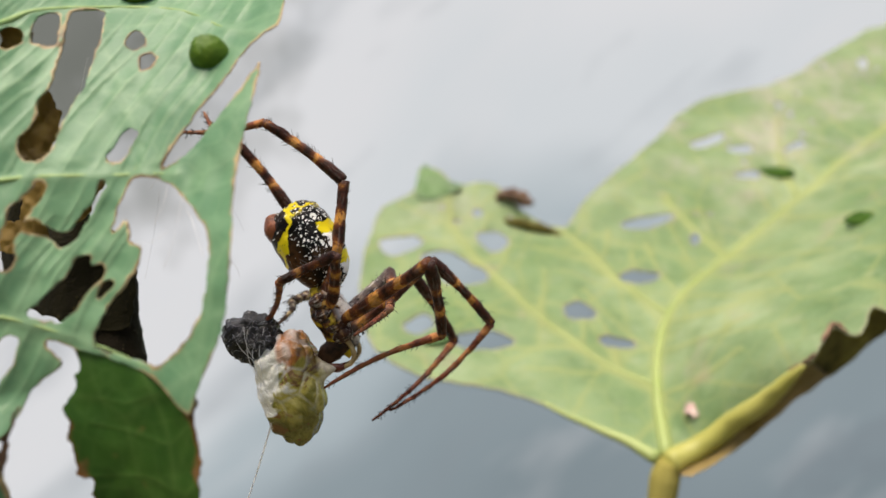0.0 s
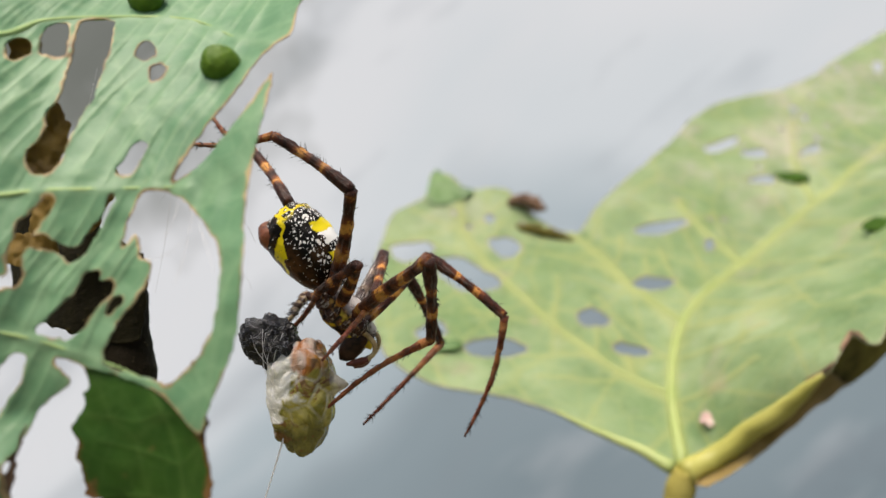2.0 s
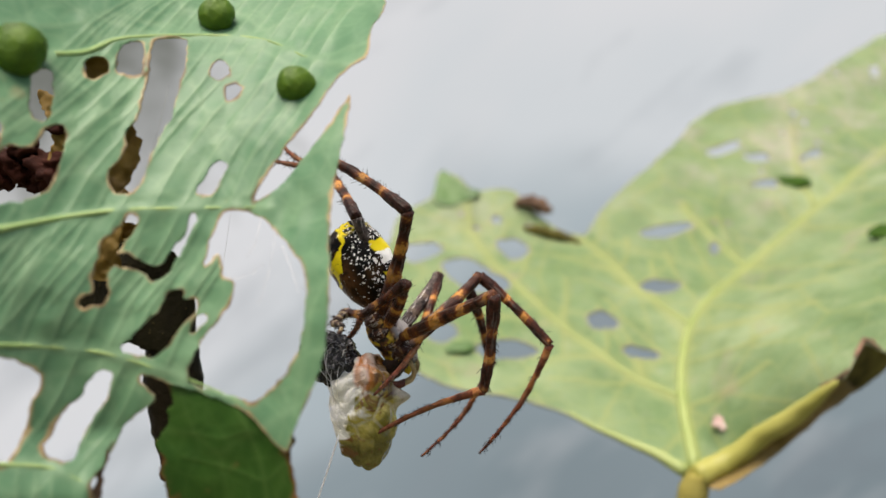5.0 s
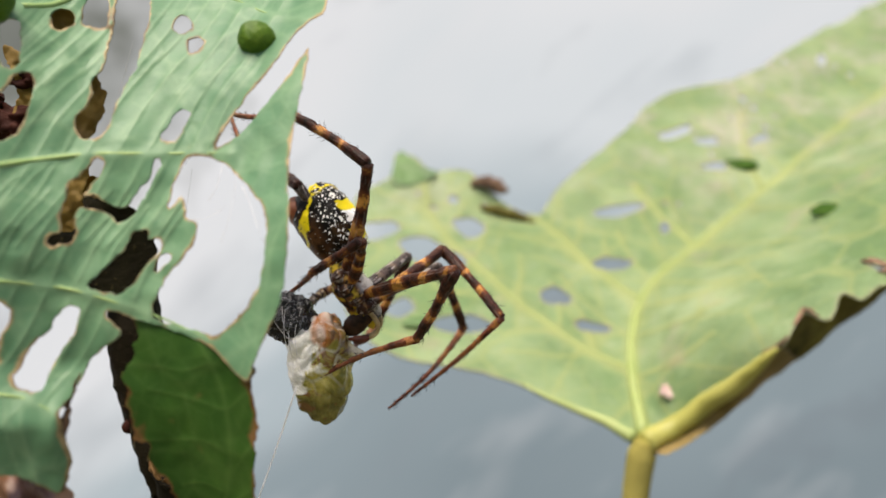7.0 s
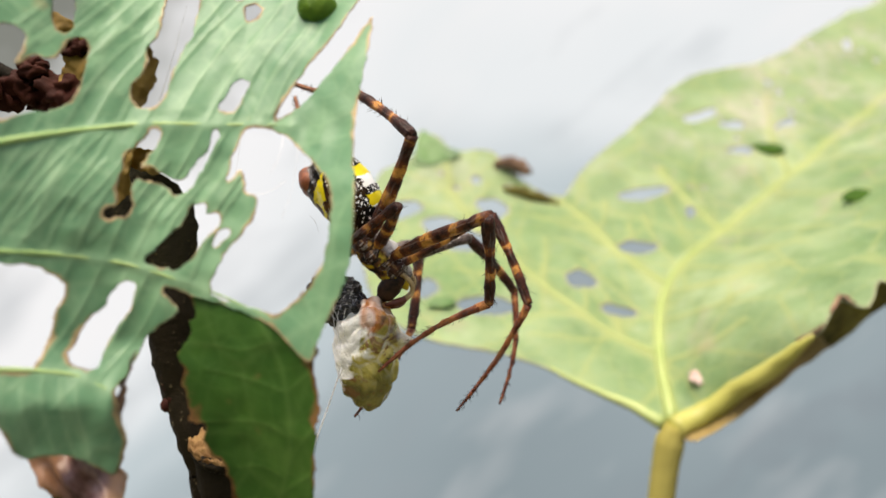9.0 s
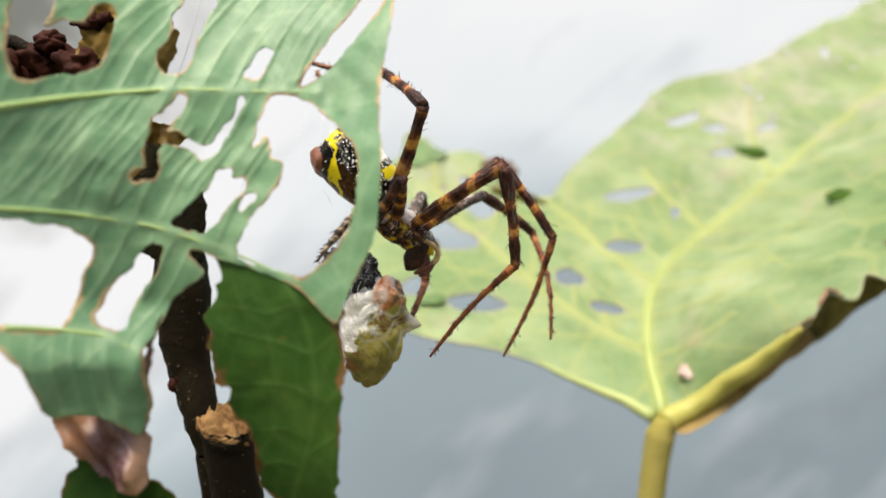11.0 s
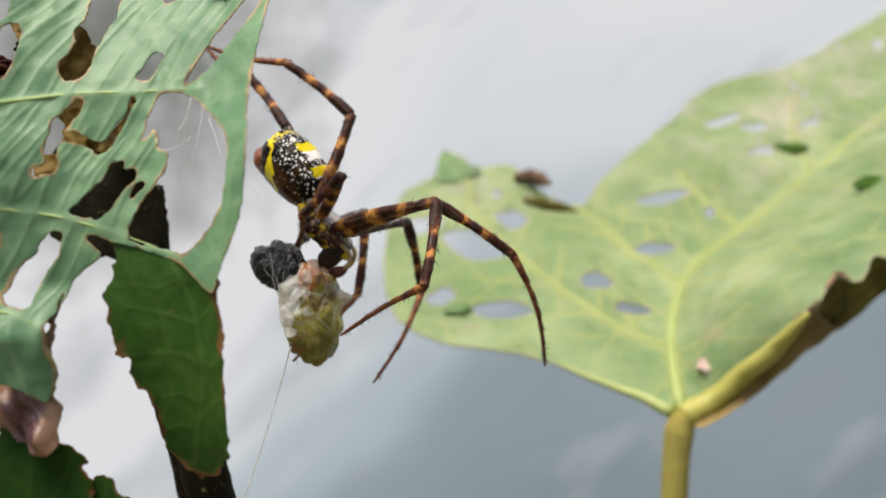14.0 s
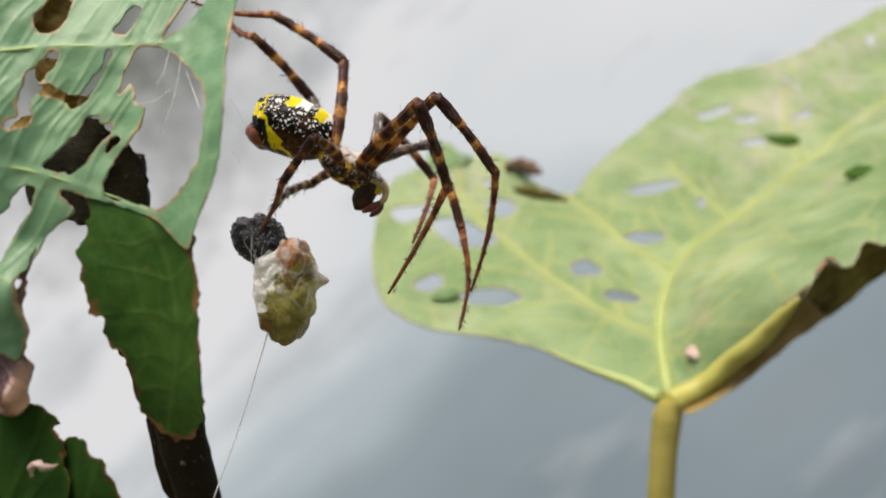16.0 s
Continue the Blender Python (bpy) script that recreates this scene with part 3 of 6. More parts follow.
# ---- setting ----
def setting():
    bm = bmesh.new()
    bmesh.ops.create_grid(bm, x_segments=40, y_segments=40, size=60000)
    for v in bm.verts:
        v.co.z += 40 * noise.noise(v.co * 0.0002)
    tagged(part("ground", bm, ground_material()), "damp dark soil with sparse weeds", "ground", kind="structure")
    bm = bmesh.new()
    bmesh.ops.create_grid(bm, x_segments=2, y_segments=2, size=2600, matrix=Matrix.Rotation(radians(90), 4, "X"))
    back = part("backdrop", bm, backdrop_material())
    back.matrix_world = held(0, 1700, 0)
    tagged(back, "pale grey blurred distance behind the leaves", "backdrop", kind="structure")


setting()


# ---- the gnawed leaf in front ----
BLADE = [(-26.7, 37), (-20, 32.5), (-12.7, 25.1), (-13.5, 21.3), (-13.5, 18.9), (-14.8, 17.9), (-16.1, 16.7), (-17.9, 13.7), (-19.8, 11), (-21.4, 8.6),
         (-22.3, 6.4), (-20.2, 7.6), (-17.7, 10.9), (-16.1, 13.2), (-14.8, 15.3), (-15, 12.6), (-15.4, 9.2), (-15.8, 6.5), (-15.8, 3.9),
         (-15.6, 0.9), (-15.6, -2.4), (-15.9, -4.9), (-16.3, -6.5), (-17.2, -8.6), (-18.1, -10.7), (-18.6, -12.2), (-20.3, -10.9), (-21.8, -9.6),
         (-24.3, -8.6), (-27.2, -7.8), (-29.3, -7.1), (-30, -7), (-29.9, -7.5), (-29.1, -8.3), (-29, -8.8), (-30, -9.7), (-31.3, -11), (-32.3, -13.3), (-32.9, -14.4), (-32.7, -15.5), (-32.4, -19.1),
         (-33.2, -21.1), (-34.7, -20.1), (-37.2, -19.2), (-38.8, -19.3), (-39.6, -17.8), (-40.4, -15.7), (-41.4, -14.5), (-43.6, -13.2),
         (-46.2, -12.4), (-48.1, -7.2), (-49.3, 2), (-49.7, 12.2), (-47.7, 18.4)]
LOBE = [(-29.9, -6.9), (-27.4, -7.4), (-23.7, -8.5), (-21.4, -9.1), (-18.7, -10.1), (-18.1, -11.4), (-18.4, -12.2), (-17.8, -14.1), (-18.1, -17),
         (-18, -19), (-18, -22), (-18.3, -25.1), (-18.8, -27.1), (-20.3, -28.9), (-22.1, -28.5), (-23.5, -27.6), (-24.4, -26.8), (-24.6, -25.5),
         (-24.9, -23.4), (-25.3, -21.8), (-26.2, -20.7), (-26.9, -19.7), (-27.2, -18.2), (-27.9, -17.4), (-28.2, -15.1), (-28.7, -14.1),
         (-28.7, -11.8), (-28.1, -10.1), (-27.8, -8.9), (-28.2, -7.9)]
GNAWED = []
GNAWED.append([(-36.8, 18.4), (-35.8, 18.5), (-35.3, 17.9), (-35.3, 17.1), (-36.2, 16.6), (-36.9, 17.3)])
GNAWED.append([(-34.8, 19.6), (-34.2, 20.2), (-33.2, 20.1), (-32.7, 18.4), (-32.7, 17.3), (-33.6, 17.1), (-34.7, 17.5), (-34.9, 18.4)])
GNAWED.append([(-32.4, 20.6), (-29.9, 21), (-29.5, 19.2), (-29.5, 15.8), (-29.7, 13.6), (-30.4, 11.6), (-30.8, 9.6), (-31, 8.1), (-31.8, 7), (-32.8, 7),
               (-33.5, 7.8), (-33.5, 9), (-32.8, 10.2), (-32.9, 11.9), (-32.2, 13.5), (-32.2, 15.6), (-32.2, 17.8)])
GNAWED.append([(-27.2, 18.4), (-26.8, 19), (-26, 18.6), (-25.7, 17.6), (-26.4, 17.1), (-27.2, 17.5)])
GNAWED.append([(-25.7, 16.2), (-25, 16.6), (-24.3, 16.3), (-24.6, 15.4), (-25.4, 15.1)])
GNAWED.append([(-25.6, 9.6), (-24.7, 9.6), (-24.9, 8.7), (-25.6, 7), (-26.7, 7), (-26.5, 8.1)])
GNAWED.append([(-31.7, 5.2), (-31, 5.1), (-31, 4.6), (-31.8, 3.2), (-32.3, 2.4), (-32.7, 1), (-32.8, -0.4), (-32.6, -0.8), (-33.2, -1.6), (-34.1, -1.8), (-34.4, -1.5),
               (-34.1, -0.9), (-33.7, -0.6), (-33.8, 0.4), (-33.5, 1.6), (-33.3, 3.3), (-32.7, 3.9)])
GNAWED.append([(-32.1, 1.3), (-32.4, 2), (-31.7, 2.3), (-31.1, 2), (-30, 1.3), (-29.1, 1.4), (-28.2, 2.7), (-27.4, 3.6), (-27.2, 4.6), (-27.2, 5.3), (-26.7, 5.3),
               (-26.7, 4.6), (-27.3, 3.1), (-27.8, 2.1), (-28.4, 0.9), (-29.4, 0.1), (-30.1, 0.5), (-30.8, 0.9)])
GNAWED.append([(-31.3, -5.4), (-31.5, -4.8), (-30.8, -4), (-28.7, -1.6), (-28.4, -0.6), (-27.4, -0.6), (-27.3, -1.3), (-26.3, -1.4), (-26.3, -2.2), (-27.2, -3.3), (-28.2, -4.8),
               (-29.3, -5.7), (-29.8, -5.3), (-30.2, -5.5), (-31, -5.3)])
GNAWED.append([(-26.6, -3.7), (-26.3, -2.9), (-25.6, -2.4), (-25.3, -2.6), (-25.7, -3.2), (-26.3, -3.8)])
GNAWED.append([(-24.5, 5.6), (-23.4, 5.7), (-21.9, 5.3), (-20.5, 4.3), (-19.5, 3.4), (-18.5, 2.3), (-17.8, 1.2), (-17.4, -0.2), (-17.4, -2.7), (-18.2, -5.4), (-19.4, -7.2),
               (-21.4, -8.8), (-23.2, -8.4), (-26.2, -7.6), (-26.5, -6.6), (-25.7, -4.3), (-24.4, -2.9), (-23.6, -1.5), (-23.3, -0.1), (-24.2, 0.6), (-24.3, 1.3), (-24.8, 2.2),
               (-25.7, 1.2), (-25.6, 2.5), (-25.1, 4.2)])
GNAWED.append([(-44, -4.9), (-42.2, -5), (-39, -5.4), (-37, -6.6), (-37.5, -8.9), (-38.3, -12.3), (-38.8, -13), (-40.9, -12.9), (-41.9, -12.5),
               (-43.8, -12.1)])
GNAWED.append([(-33.4, -6.7), (-32, -6.8), (-32.6, -8.8), (-33.8, -10.6), (-34.4, -12.8), (-36, -12.8), (-36.5, -11.9), (-35.5, -9.7), (-34.3, -8.4)])
GNAWED.append([(-39.8, 16.7), (-38.6, 16.5), (-38.2, 13.3), (-38.5, 12.4), (-39.4, 13), (-39.8, 14.7)])
GNAWED.append([(-43.1, 11.8), (-41.4, 12.6), (-40.8, 11.6), (-40.8, 10.4), (-41, 9.6), (-40.1, 10.3), (-38.8, 10.4), (-38.3, 11.9), (-37.3, 12.4),
               (-36.8, 10.8), (-37.1, 8.4), (-37.8, 6.8), (-39.5, 6), (-42.3, 5.6)])
RIB_A = [(-47.8, 1.2), (-42.7, 3), (-37.9, 4.5), (-33, 5.5), (-27.1, 5.8), (-23, 5.95), (-20.8, 5.9)]
RIB_B = [(-47.6, -4.2), (-42.2, -4.3), (-38.3, -4.5), (-33.1, -5.2), (-29.3, -6.3), (-25, -7.8), (-21.8, -9.1)]
RIB_C = [(-38.9, 18.3), (-37, 18.9), (-35.1, 20.4), (-31.5, 21.2), (-26.9, 21.5), (-22.8, 21), (-18.7, 19), (-14.8, 17.9)]
RIB_D = [(-41.8, -12.7), (-38.6, -13), (-35.6, -13.5), (-32.9, -14.7)]
RIB_E = [(-22.7, -9.3), (-21.2, -12.1), (-20.5, -14.5), (-20.2, -17.4), (-20.3, -20.3), (-21.1, -23.9), (-22.3, -28.1)]
TWIGS = [[(-21.8, -10.9), (-23.9, -11.6), (-26.2, -11.3)],
         [(-20.5, -14.7), (-22.9, -14), (-26.8, -13.2)],
         [(-20.5, -14.7), (-19, -13.3), (-17.8, -11.9)],
         [(-20.2, -18.3), (-22.6, -17.3), (-27.7, -17.5)],
         [(-20.3, -20.3), (-19.1, -18.3), (-18.1, -17.1)],
         [(-20.6, -21.6), (-22.5, -20.9), (-24.4, -21.2)],
         [(-21.1, -23.9), (-23.4, -23.8), (-24.6, -24.4)],
         [(-20.9, -23.1), (-19.5, -21.8), (-18.3, -21)]]


def cupped(x, z):
    """How far off the front leaf's surface lies at x, z."""
    u, w = np.clip(x, -50, 0) + 25, np.clip(z, -32, 30)
    a, b = np.clip((-z - 10.5) / 5.5, 0, 1), np.clip((-x - 30) / 3.5, 0, 1)
    fore = 3.2 * a * a * (3 - 2 * a) * b * b * (3 - 2 * b)
    return 73.12 + -0.116 * u + 0.259 * w + -0.02586 * u * u + 0.00518 * u * w + 0.01334 * w * w - fore


def flat(points, times=4):
    return [(p.x, p.y) for p in bend([(a, b, 0) for a, b in points], times)]


def gnawed_leaf():
    leaf = thing("gnawed_leaf", held(0, 0, 0), "pale green leaf gnawed full of brown-edged holes", "leaf")
    fine = []
    random.seed(4)
    for rib, ways in ((RIB_A, ((0.42, 1), (-0.5, -1))), (RIB_B, ((0.45, 1), (-0.5, -1))), (RIB_C, ((0.5, 1), (-0.45, -1))), (RIB_D, ((0.15, -1),))):
        line = flat(rib, 8)
        for dx, dz in ways:
            for k in range(1, len(line) - 6, 3):
                x, z = line[k]
                reach = random.uniform(7, 10)
                fine.append((random.uniform(0.09, 0.15), flat([(x, z), (x + dx * reach * 0.45, z + dz * reach * 0.5), (x + dx * reach * 1.15, z + dz * reach)])))
    main = [(0.42, flat(r)) for r in (RIB_A, RIB_B, RIB_C, RIB_D)]

    def blade(u, v, vein):
        ripple = 0.05 * np.sin((u * 1.0 - v * 0.42) * 2.2) + 0.5 * grain(u / 6, v / 6, 5) + 0.12 * grain(u / 1.4, v / 1.4, 7)
        y = cupped(u, v) + ripple - 0.10 * vein
        return np.stack([u, y, v], 1), np.array([0.0, 1.0, 0.0])

    part("blade", sheet(BLADE, GNAWED, fine + main, blade, 0.18, 0.22, 0.10, 0.46, 1, 0.22), LEAF_PALE, leaf)

    def lobe(u, v, vein):
        y = cupped(u, v) + 0.25 + 0.35 * grain(u / 5, v / 5, 11) + 0.1 * grain(u / 1.5, v / 1.5, 12) - 0.05 * vein
        return np.stack([u, y, v], 1), np.array([0.0, 1.0, 0.0])

    lobe_veins = [(0.24, flat(RIB_E)), *((0.11, flat(twig)) for twig in TWIGS)]
    part("folded_lobe", sheet(LOBE, (), lobe_veins, lobe, 0.18, 0.22, 0.2, 0.85, 4, 0.9), LEAF_DARK, leaf, "dark green folded lobe with browned ragged margin")
    for rib, wide in ((RIB_A, 0.27), (RIB_B, 0.19), (RIB_C, 0.24), (RIB_D, 0.20)):
        line = [Vector((x, float(cupped(np.float64(x), np.float64(z))) + 0.5 * grain(x / 6, z / 6, 5) + 0.06, z)) for x, z in flat(rib, 6)]
        part("rib", tube(bmesh.new(), line, (wide * 1.4, wide * 1.1, wide * 0.7, wide * 0.1), 8), VEIN_PALE, leaf, "yellowish raised leaf rib")
    stalk = bend([(-49, 60, 1), (-60, 60, -2), (-90, 70, -10), (-120, 100, -200), (-125, 110, -905)])
    part("stalk", tube(bmesh.new(), stalk, (0.8, 1.0, 1.4, 2.2, 3.0), 10), STALK, leaf)
    # dried fringe on the low part's torn edge
    bm = tube(bmesh.new(), bend([(-31.6, 71.4, -11.6), (-32.4, 71.0, -13.4), (-32.8, 70.6, -15.2), (-33.1, 70.4, -16.7), (-33.4, 70.4, -18.0)], 8), (0.06, 0.16, 0.34, 0.30, 0.42, 0.10), 8, 0.6)
    for v in bm.verts:
        v.co += Vector((0.45, 0.3, 0.3)) * noise.noise(v.co * 1.1) + Vector((0.2, 0.2, 0.2)) * noise.noise(v.co * 3)
    part("dried_fringe", bm, TIP_BROWN, leaf, "brown dried fringe on a torn edge")
    # dried fibres left across the large hole
    for a, b in (((-24.0, 0.3), (-21.0, 1.5)), ((-21.5, 5.2), (-22.4, 2.0)), ((-20.2, 4.2), (-21.2, -1.5)), ((-19.6, 3.0), (-18.0, -0.6))):
        mid = ((a[0] + b[0]) / 2 + 0.2, (a[1] + b[1]) / 2 - 0.3)
        line = bend([(p[0], float(cupped(np.float64(p[0]), np.float64(p[1]))) + 0.3, p[1]) for p in (a, mid, b)])
        part("fibre", tube(bmesh.new(), line, (0.022, 0.015, 0.018), 5), SILK, leaf, "dried pale fibre across a hole")
    return leaf


gnawed_leaf()


# ---- the large leaf behind ----
WIDE = [(-4.8, 3.2), (-9.8, 7.5), (-16.1, 12.8), (-25.1, 18.9), (-36.1, 23.5), (-47.5, 26), (-55.5, 31.3), (-64.1, 41.5), (-68.1, 57.9), (-69.1, 75.1),
         (-68.3, 94.4), (-65.3, 114.5), (-55.8, 124.3), (-54.4, 141.5), (-47.7, 137), (-43.2, 128.3), (-31.4, 128.2), (-28.1, 122), (-21.9, 110.4),
         (-13.6, 100.5), (-10, 103), (-4.3, 115.9), (7.4, 136.2), (16.5, 147.3), (33.6, 176.7), (45.9, 196), (64.2, 210.6), (81.8, 219.6),
         (100.1, 235.8), (131.2, 272.4), (159, 301.4), (226.6, 364), (247.5, 300), (184.7, 185), (135, 124), (120, 107), (108.5, 95.5), (101, 90.5),
         (94, 83.5), (93, 80.5), (97, 77.5), (98.5, 74.5), (90.8, 67.6), (85.5, 63.2), (82, 62.4), (77.7, 62.6), (73.9, 61.6), (69.5, 57.0), (66.2, 54.8),
         (64.2, 57.2), (62.6, 58.2), (60.6, 55.5), (59, 52.8), (55.5, 47.0), (52.6, 46.2), (49.7, 49.6), (46, 45.2), (41.5, 38.0), (38.6, 34),
         (32.3, 29.4), (23.5, 20.5), (16.3, 15.6), (8.0, 7.2), (0.5, -0.5)]
EATEN = []
EATEN.append([(41.2, 157.7), (39.7, 163.6), (48.2, 171), (55, 174.5), (49.2, 163.4)])
EATEN.append([(50.6, 157.5), (59.7, 163.2), (59.6, 155.9), (52.7, 151.3)])
EATEN.append([(70.2, 157.1), (80.2, 167.8), (78.7, 160.3)])
EATEN.append([(46.2, 133.6), (55.4, 137.8), (53.6, 131.4)])
EATEN.append([(-16, 56.2), (-12.2, 58.4), (-8.3, 55.8), (-10.4, 51.1), (-15.9, 51.1)])
EATEN.append([(-9.3, 43.8), (-5.8, 44.6), (-1.3, 43.4), (-2, 40.6), (-7.8, 40.5)])
EATEN.append([(-0.8, 72.3), (4.3, 75.9), (11.2, 73), (7.6, 69.5), (1.7, 69.5)])
EATEN.append([(5.3, 101.2), (12.5, 104.7), (21.1, 106.4), (18.4, 101.1), (7.9, 97)])
EATEN.append([(-64.9, 92.7), (-55.1, 94.4), (-53.3, 87.7), (-61.9, 82.8)])
EATEN.append([(-53.2, 81.3), (-44.5, 84.5), (-35.4, 72.2), (-37.1, 67.8), (-46.1, 69.2)])
EATEN.append([(-37.8, 94.4), (-31.1, 97.8), (-28.3, 89.3), (-33.4, 84.5)])
EATEN.append([(-56.7, 48.9), (-51.9, 55.4), (-49, 50.3), (-53.1, 45.2)])
EATEN.append([(-44.8, 44.8), (-36.4, 47.9), (-30.3, 45.5), (-31.2, 41.9), (-42.1, 40.6)])
EATEN.append([(132.2, 252.7), (136.8, 258.6), (137.2, 255.5), (132.3, 243.8), (130.1, 243.9)])
EATEN.append([(74.6, 73.2), (77.0, 72.4), (79.8, 70.4), (78.6, 68.2), (77.2, 68.6), (76.2, 71.0)])
MAIN = [(-1.7, 1.6), (0.5, 23.7), (5.4, 43.5), (10.7, 55.9), (20.8, 69.5), (31.5, 82.9), (57, 111.7), (85, 143.9), (118.6, 182.6), (180.5, 250.4)]
SIDES = (
    [(0.5, 23.7), (-8.4, 32), (-17.5, 43.2), (-29.9, 63.7), (-39.7, 84.5), (-44.3, 101.3), (-45.9, 128.4)],
    [(9.4, 53.3), (0.2, 69.5), (-6.7, 84.5), (-13.6, 100.5)],
    [(31.5, 82.9), (25.7, 97.6), (22.2, 112), (22.9, 123.6)],
    [(62.8, 119.3), (66.7, 148.7), (78.1, 189.3)],
)
EDGE = [(-3.5, 1.2), (-11.8, 9.2), (-25.1, 18.9)]


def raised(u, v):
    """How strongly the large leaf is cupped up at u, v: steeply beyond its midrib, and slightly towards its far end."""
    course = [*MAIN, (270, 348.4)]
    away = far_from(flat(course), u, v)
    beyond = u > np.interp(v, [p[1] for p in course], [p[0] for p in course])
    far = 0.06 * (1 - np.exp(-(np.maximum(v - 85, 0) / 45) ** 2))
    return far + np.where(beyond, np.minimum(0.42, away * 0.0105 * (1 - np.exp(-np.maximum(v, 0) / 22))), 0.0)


def large_leaf():
    leaf = thing("large_leaf", held(47.0, 190.8, -43.0, 29.49, 0, 0), "broad light green leaf with raised yellow veins and insect holes", "leaf")

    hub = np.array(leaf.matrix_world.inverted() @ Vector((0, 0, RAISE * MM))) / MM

    def rise(u, v):
        return 1.3 * grain(u / 17, v / 21, 21) + 0.5 * grain(u / 7, v / 8, 22)

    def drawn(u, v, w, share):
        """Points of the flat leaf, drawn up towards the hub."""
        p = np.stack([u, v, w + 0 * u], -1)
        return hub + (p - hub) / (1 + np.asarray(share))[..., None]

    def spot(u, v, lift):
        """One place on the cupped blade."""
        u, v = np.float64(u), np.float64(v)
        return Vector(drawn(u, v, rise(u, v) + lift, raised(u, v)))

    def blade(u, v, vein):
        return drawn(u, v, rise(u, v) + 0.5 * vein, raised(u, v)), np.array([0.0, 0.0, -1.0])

    fine = []
    random.seed(9)
    for rib, reach in ((MAIN, 26), (SIDES[0], 18), (SIDES[1], 15)):
        line = flat(rib, 6)
        for k in range(5, len(line) - 2, 5):
            x, y = line[k]
            gx, gy = line[k + 1][0] - line[k - 1][0], line[k + 1][1] - line[k - 1][1]
            n = math.hypot(gx, gy)
            for s in (1, -1):
                wx, wy = gx / n * 0.75 - s * gy / n * 0.8, gy / n * 0.75 + s * gx / n * 0.8
                fine.append((0.6, flat([(x, y), (x + wx * reach * 0.5, y + wy * reach * 0.5), (x + wx * reach + gx / n * 3, y + wy * reach + gy / n * 3)])))
    main = [(1.6, flat(r)) for r in (MAIN, *SIDES)]
    pits = []
    for x, y, spread, count in ((30, 108, 12, 8), (84, 186, 18, 13), (128, 240, 16, 10), (45, 165, 14, 6), (-40, 110, 9, 5)):
        for k in range(count):
            cx, cy, r = x + random.gauss(0, spread * 0.6), y + random.gauss(0, spread), random.uniform(0.4, 1.4)
            pits.append([(cx + r * random.uniform(0.6, 1.5) * math.cos(a), cy + r * random.uniform(1, 2.4) * math.sin(a)) for a in (0.2, 1.4, 2.5, 3.7, 5.0)])
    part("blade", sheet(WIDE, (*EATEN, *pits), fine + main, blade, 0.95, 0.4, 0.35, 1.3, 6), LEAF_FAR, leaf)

    def rib(points, radii, skin=VEIN_FAR, label="yellow-green raised leaf rib"):
        line = [spot(x, y, 0.4) for x, y in flat(points, 6)]
        part("rib", tube(bmesh.new(), line, radii, 8), skin, leaf, label)

    rib(MAIN, (1.5, 1.15, 0.95, 0.8, 0.65, 0.5, 0.3))
    for r in SIDES:
        rib(r, (0.6, 0.45, 0.32, 0.18))
    rib(EDGE, (1.5, 1.0, 0.5))

    # margin beyond the midrib: from its near edge back to the fold
    near_edge = flat([(-1.6, -0.2), (8.0, 7.6), (16.0, 16.0), (23.0, 21.6), (30, 28.6), (36, 35.0), (42.5, 43.6), (49.5, 52.0), (62.5, 60.6), (70, 62.6), (77, 65.2), (83.4, 64.8)], 7)
    fold = flat([(2.2, -3.6), (9.6, 1.4), (16.2, 6.6), (22.6, 12.6), (28.9, 18.7), (37.5, 25.8), (46.7, 33.5), (54.4, 40.8), (63, 47.6), (69, 52.6), (75, 58.4), (83.6, 64.4)], 7)

    def strip(name, first, last, f0, f1, bulge, skin, label, across=9):
        """A thick curved band between shares f0 and f1 of the way from near edge to fold."""
        rows = []
        for i in range(first, last + 1):
            (a, b), (c, d) = near_edge[i], fold[i]
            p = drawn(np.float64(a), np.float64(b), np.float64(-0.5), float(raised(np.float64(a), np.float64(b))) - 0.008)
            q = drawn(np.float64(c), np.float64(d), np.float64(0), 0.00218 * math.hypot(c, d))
            wide = math.sqrt((q - p).dot(q - p))
            t = (i - first) / (last - first)
            for k in range(across):
                f = f0(t) + (f1(t) - f0(t)) * k / (across - 1)
                at = Vector(p + (q - p) * f) + Vector((-0.2, -1, -0.5)) * bulge * math.sin(math.pi * f) * min(1.0, wide / 8)
                rows.append(at + Vector((0.3, 0.4, 0.3)) * noise.noise(at * 0.25) + Vector((0.2, 0.2, 0.2)) * noise.noise(at * 0.7))
        bm, n = bmesh.new(), last + 1 - first
        top = [bm.verts.new(p) for p in rows]
        low = [bm.verts.new(p + Vector((0.1, 0.45, 0.0))) for p in rows]
        for i in range(n - 1):
            for k in range(across - 1):
                a, b, c, d = i * across + k, i * across + k + 1, (i + 1) * across + k + 1, (i + 1) * across + k
                bm.faces.new((top[a], top[b], top[c], top[d]))
                bm.faces.new((low[d], low[c], low[b], low[a]))
            for k in (0, across - 1):
                a, d = i * across + k, (i + 1) * across + k
                bm.faces.new((top[a], top[d], low[d], low[a]))
        for i in (0, n - 1):
            for k in range(across - 1):
                a, b = i * across + k, i * across + k + 1
                bm.faces.new((top[a], top[b], low[b], low[a]))
        part(name, bm, skin, leaf, label)

    line = [spot(x, y, 0.2) for x, y in flat([(-1.8, -0.4), (7.4, 6.0), (15.0, 12.6), (22.6, 18.6), (29.0, 24.8), (36.5, 32.6)], 6)]
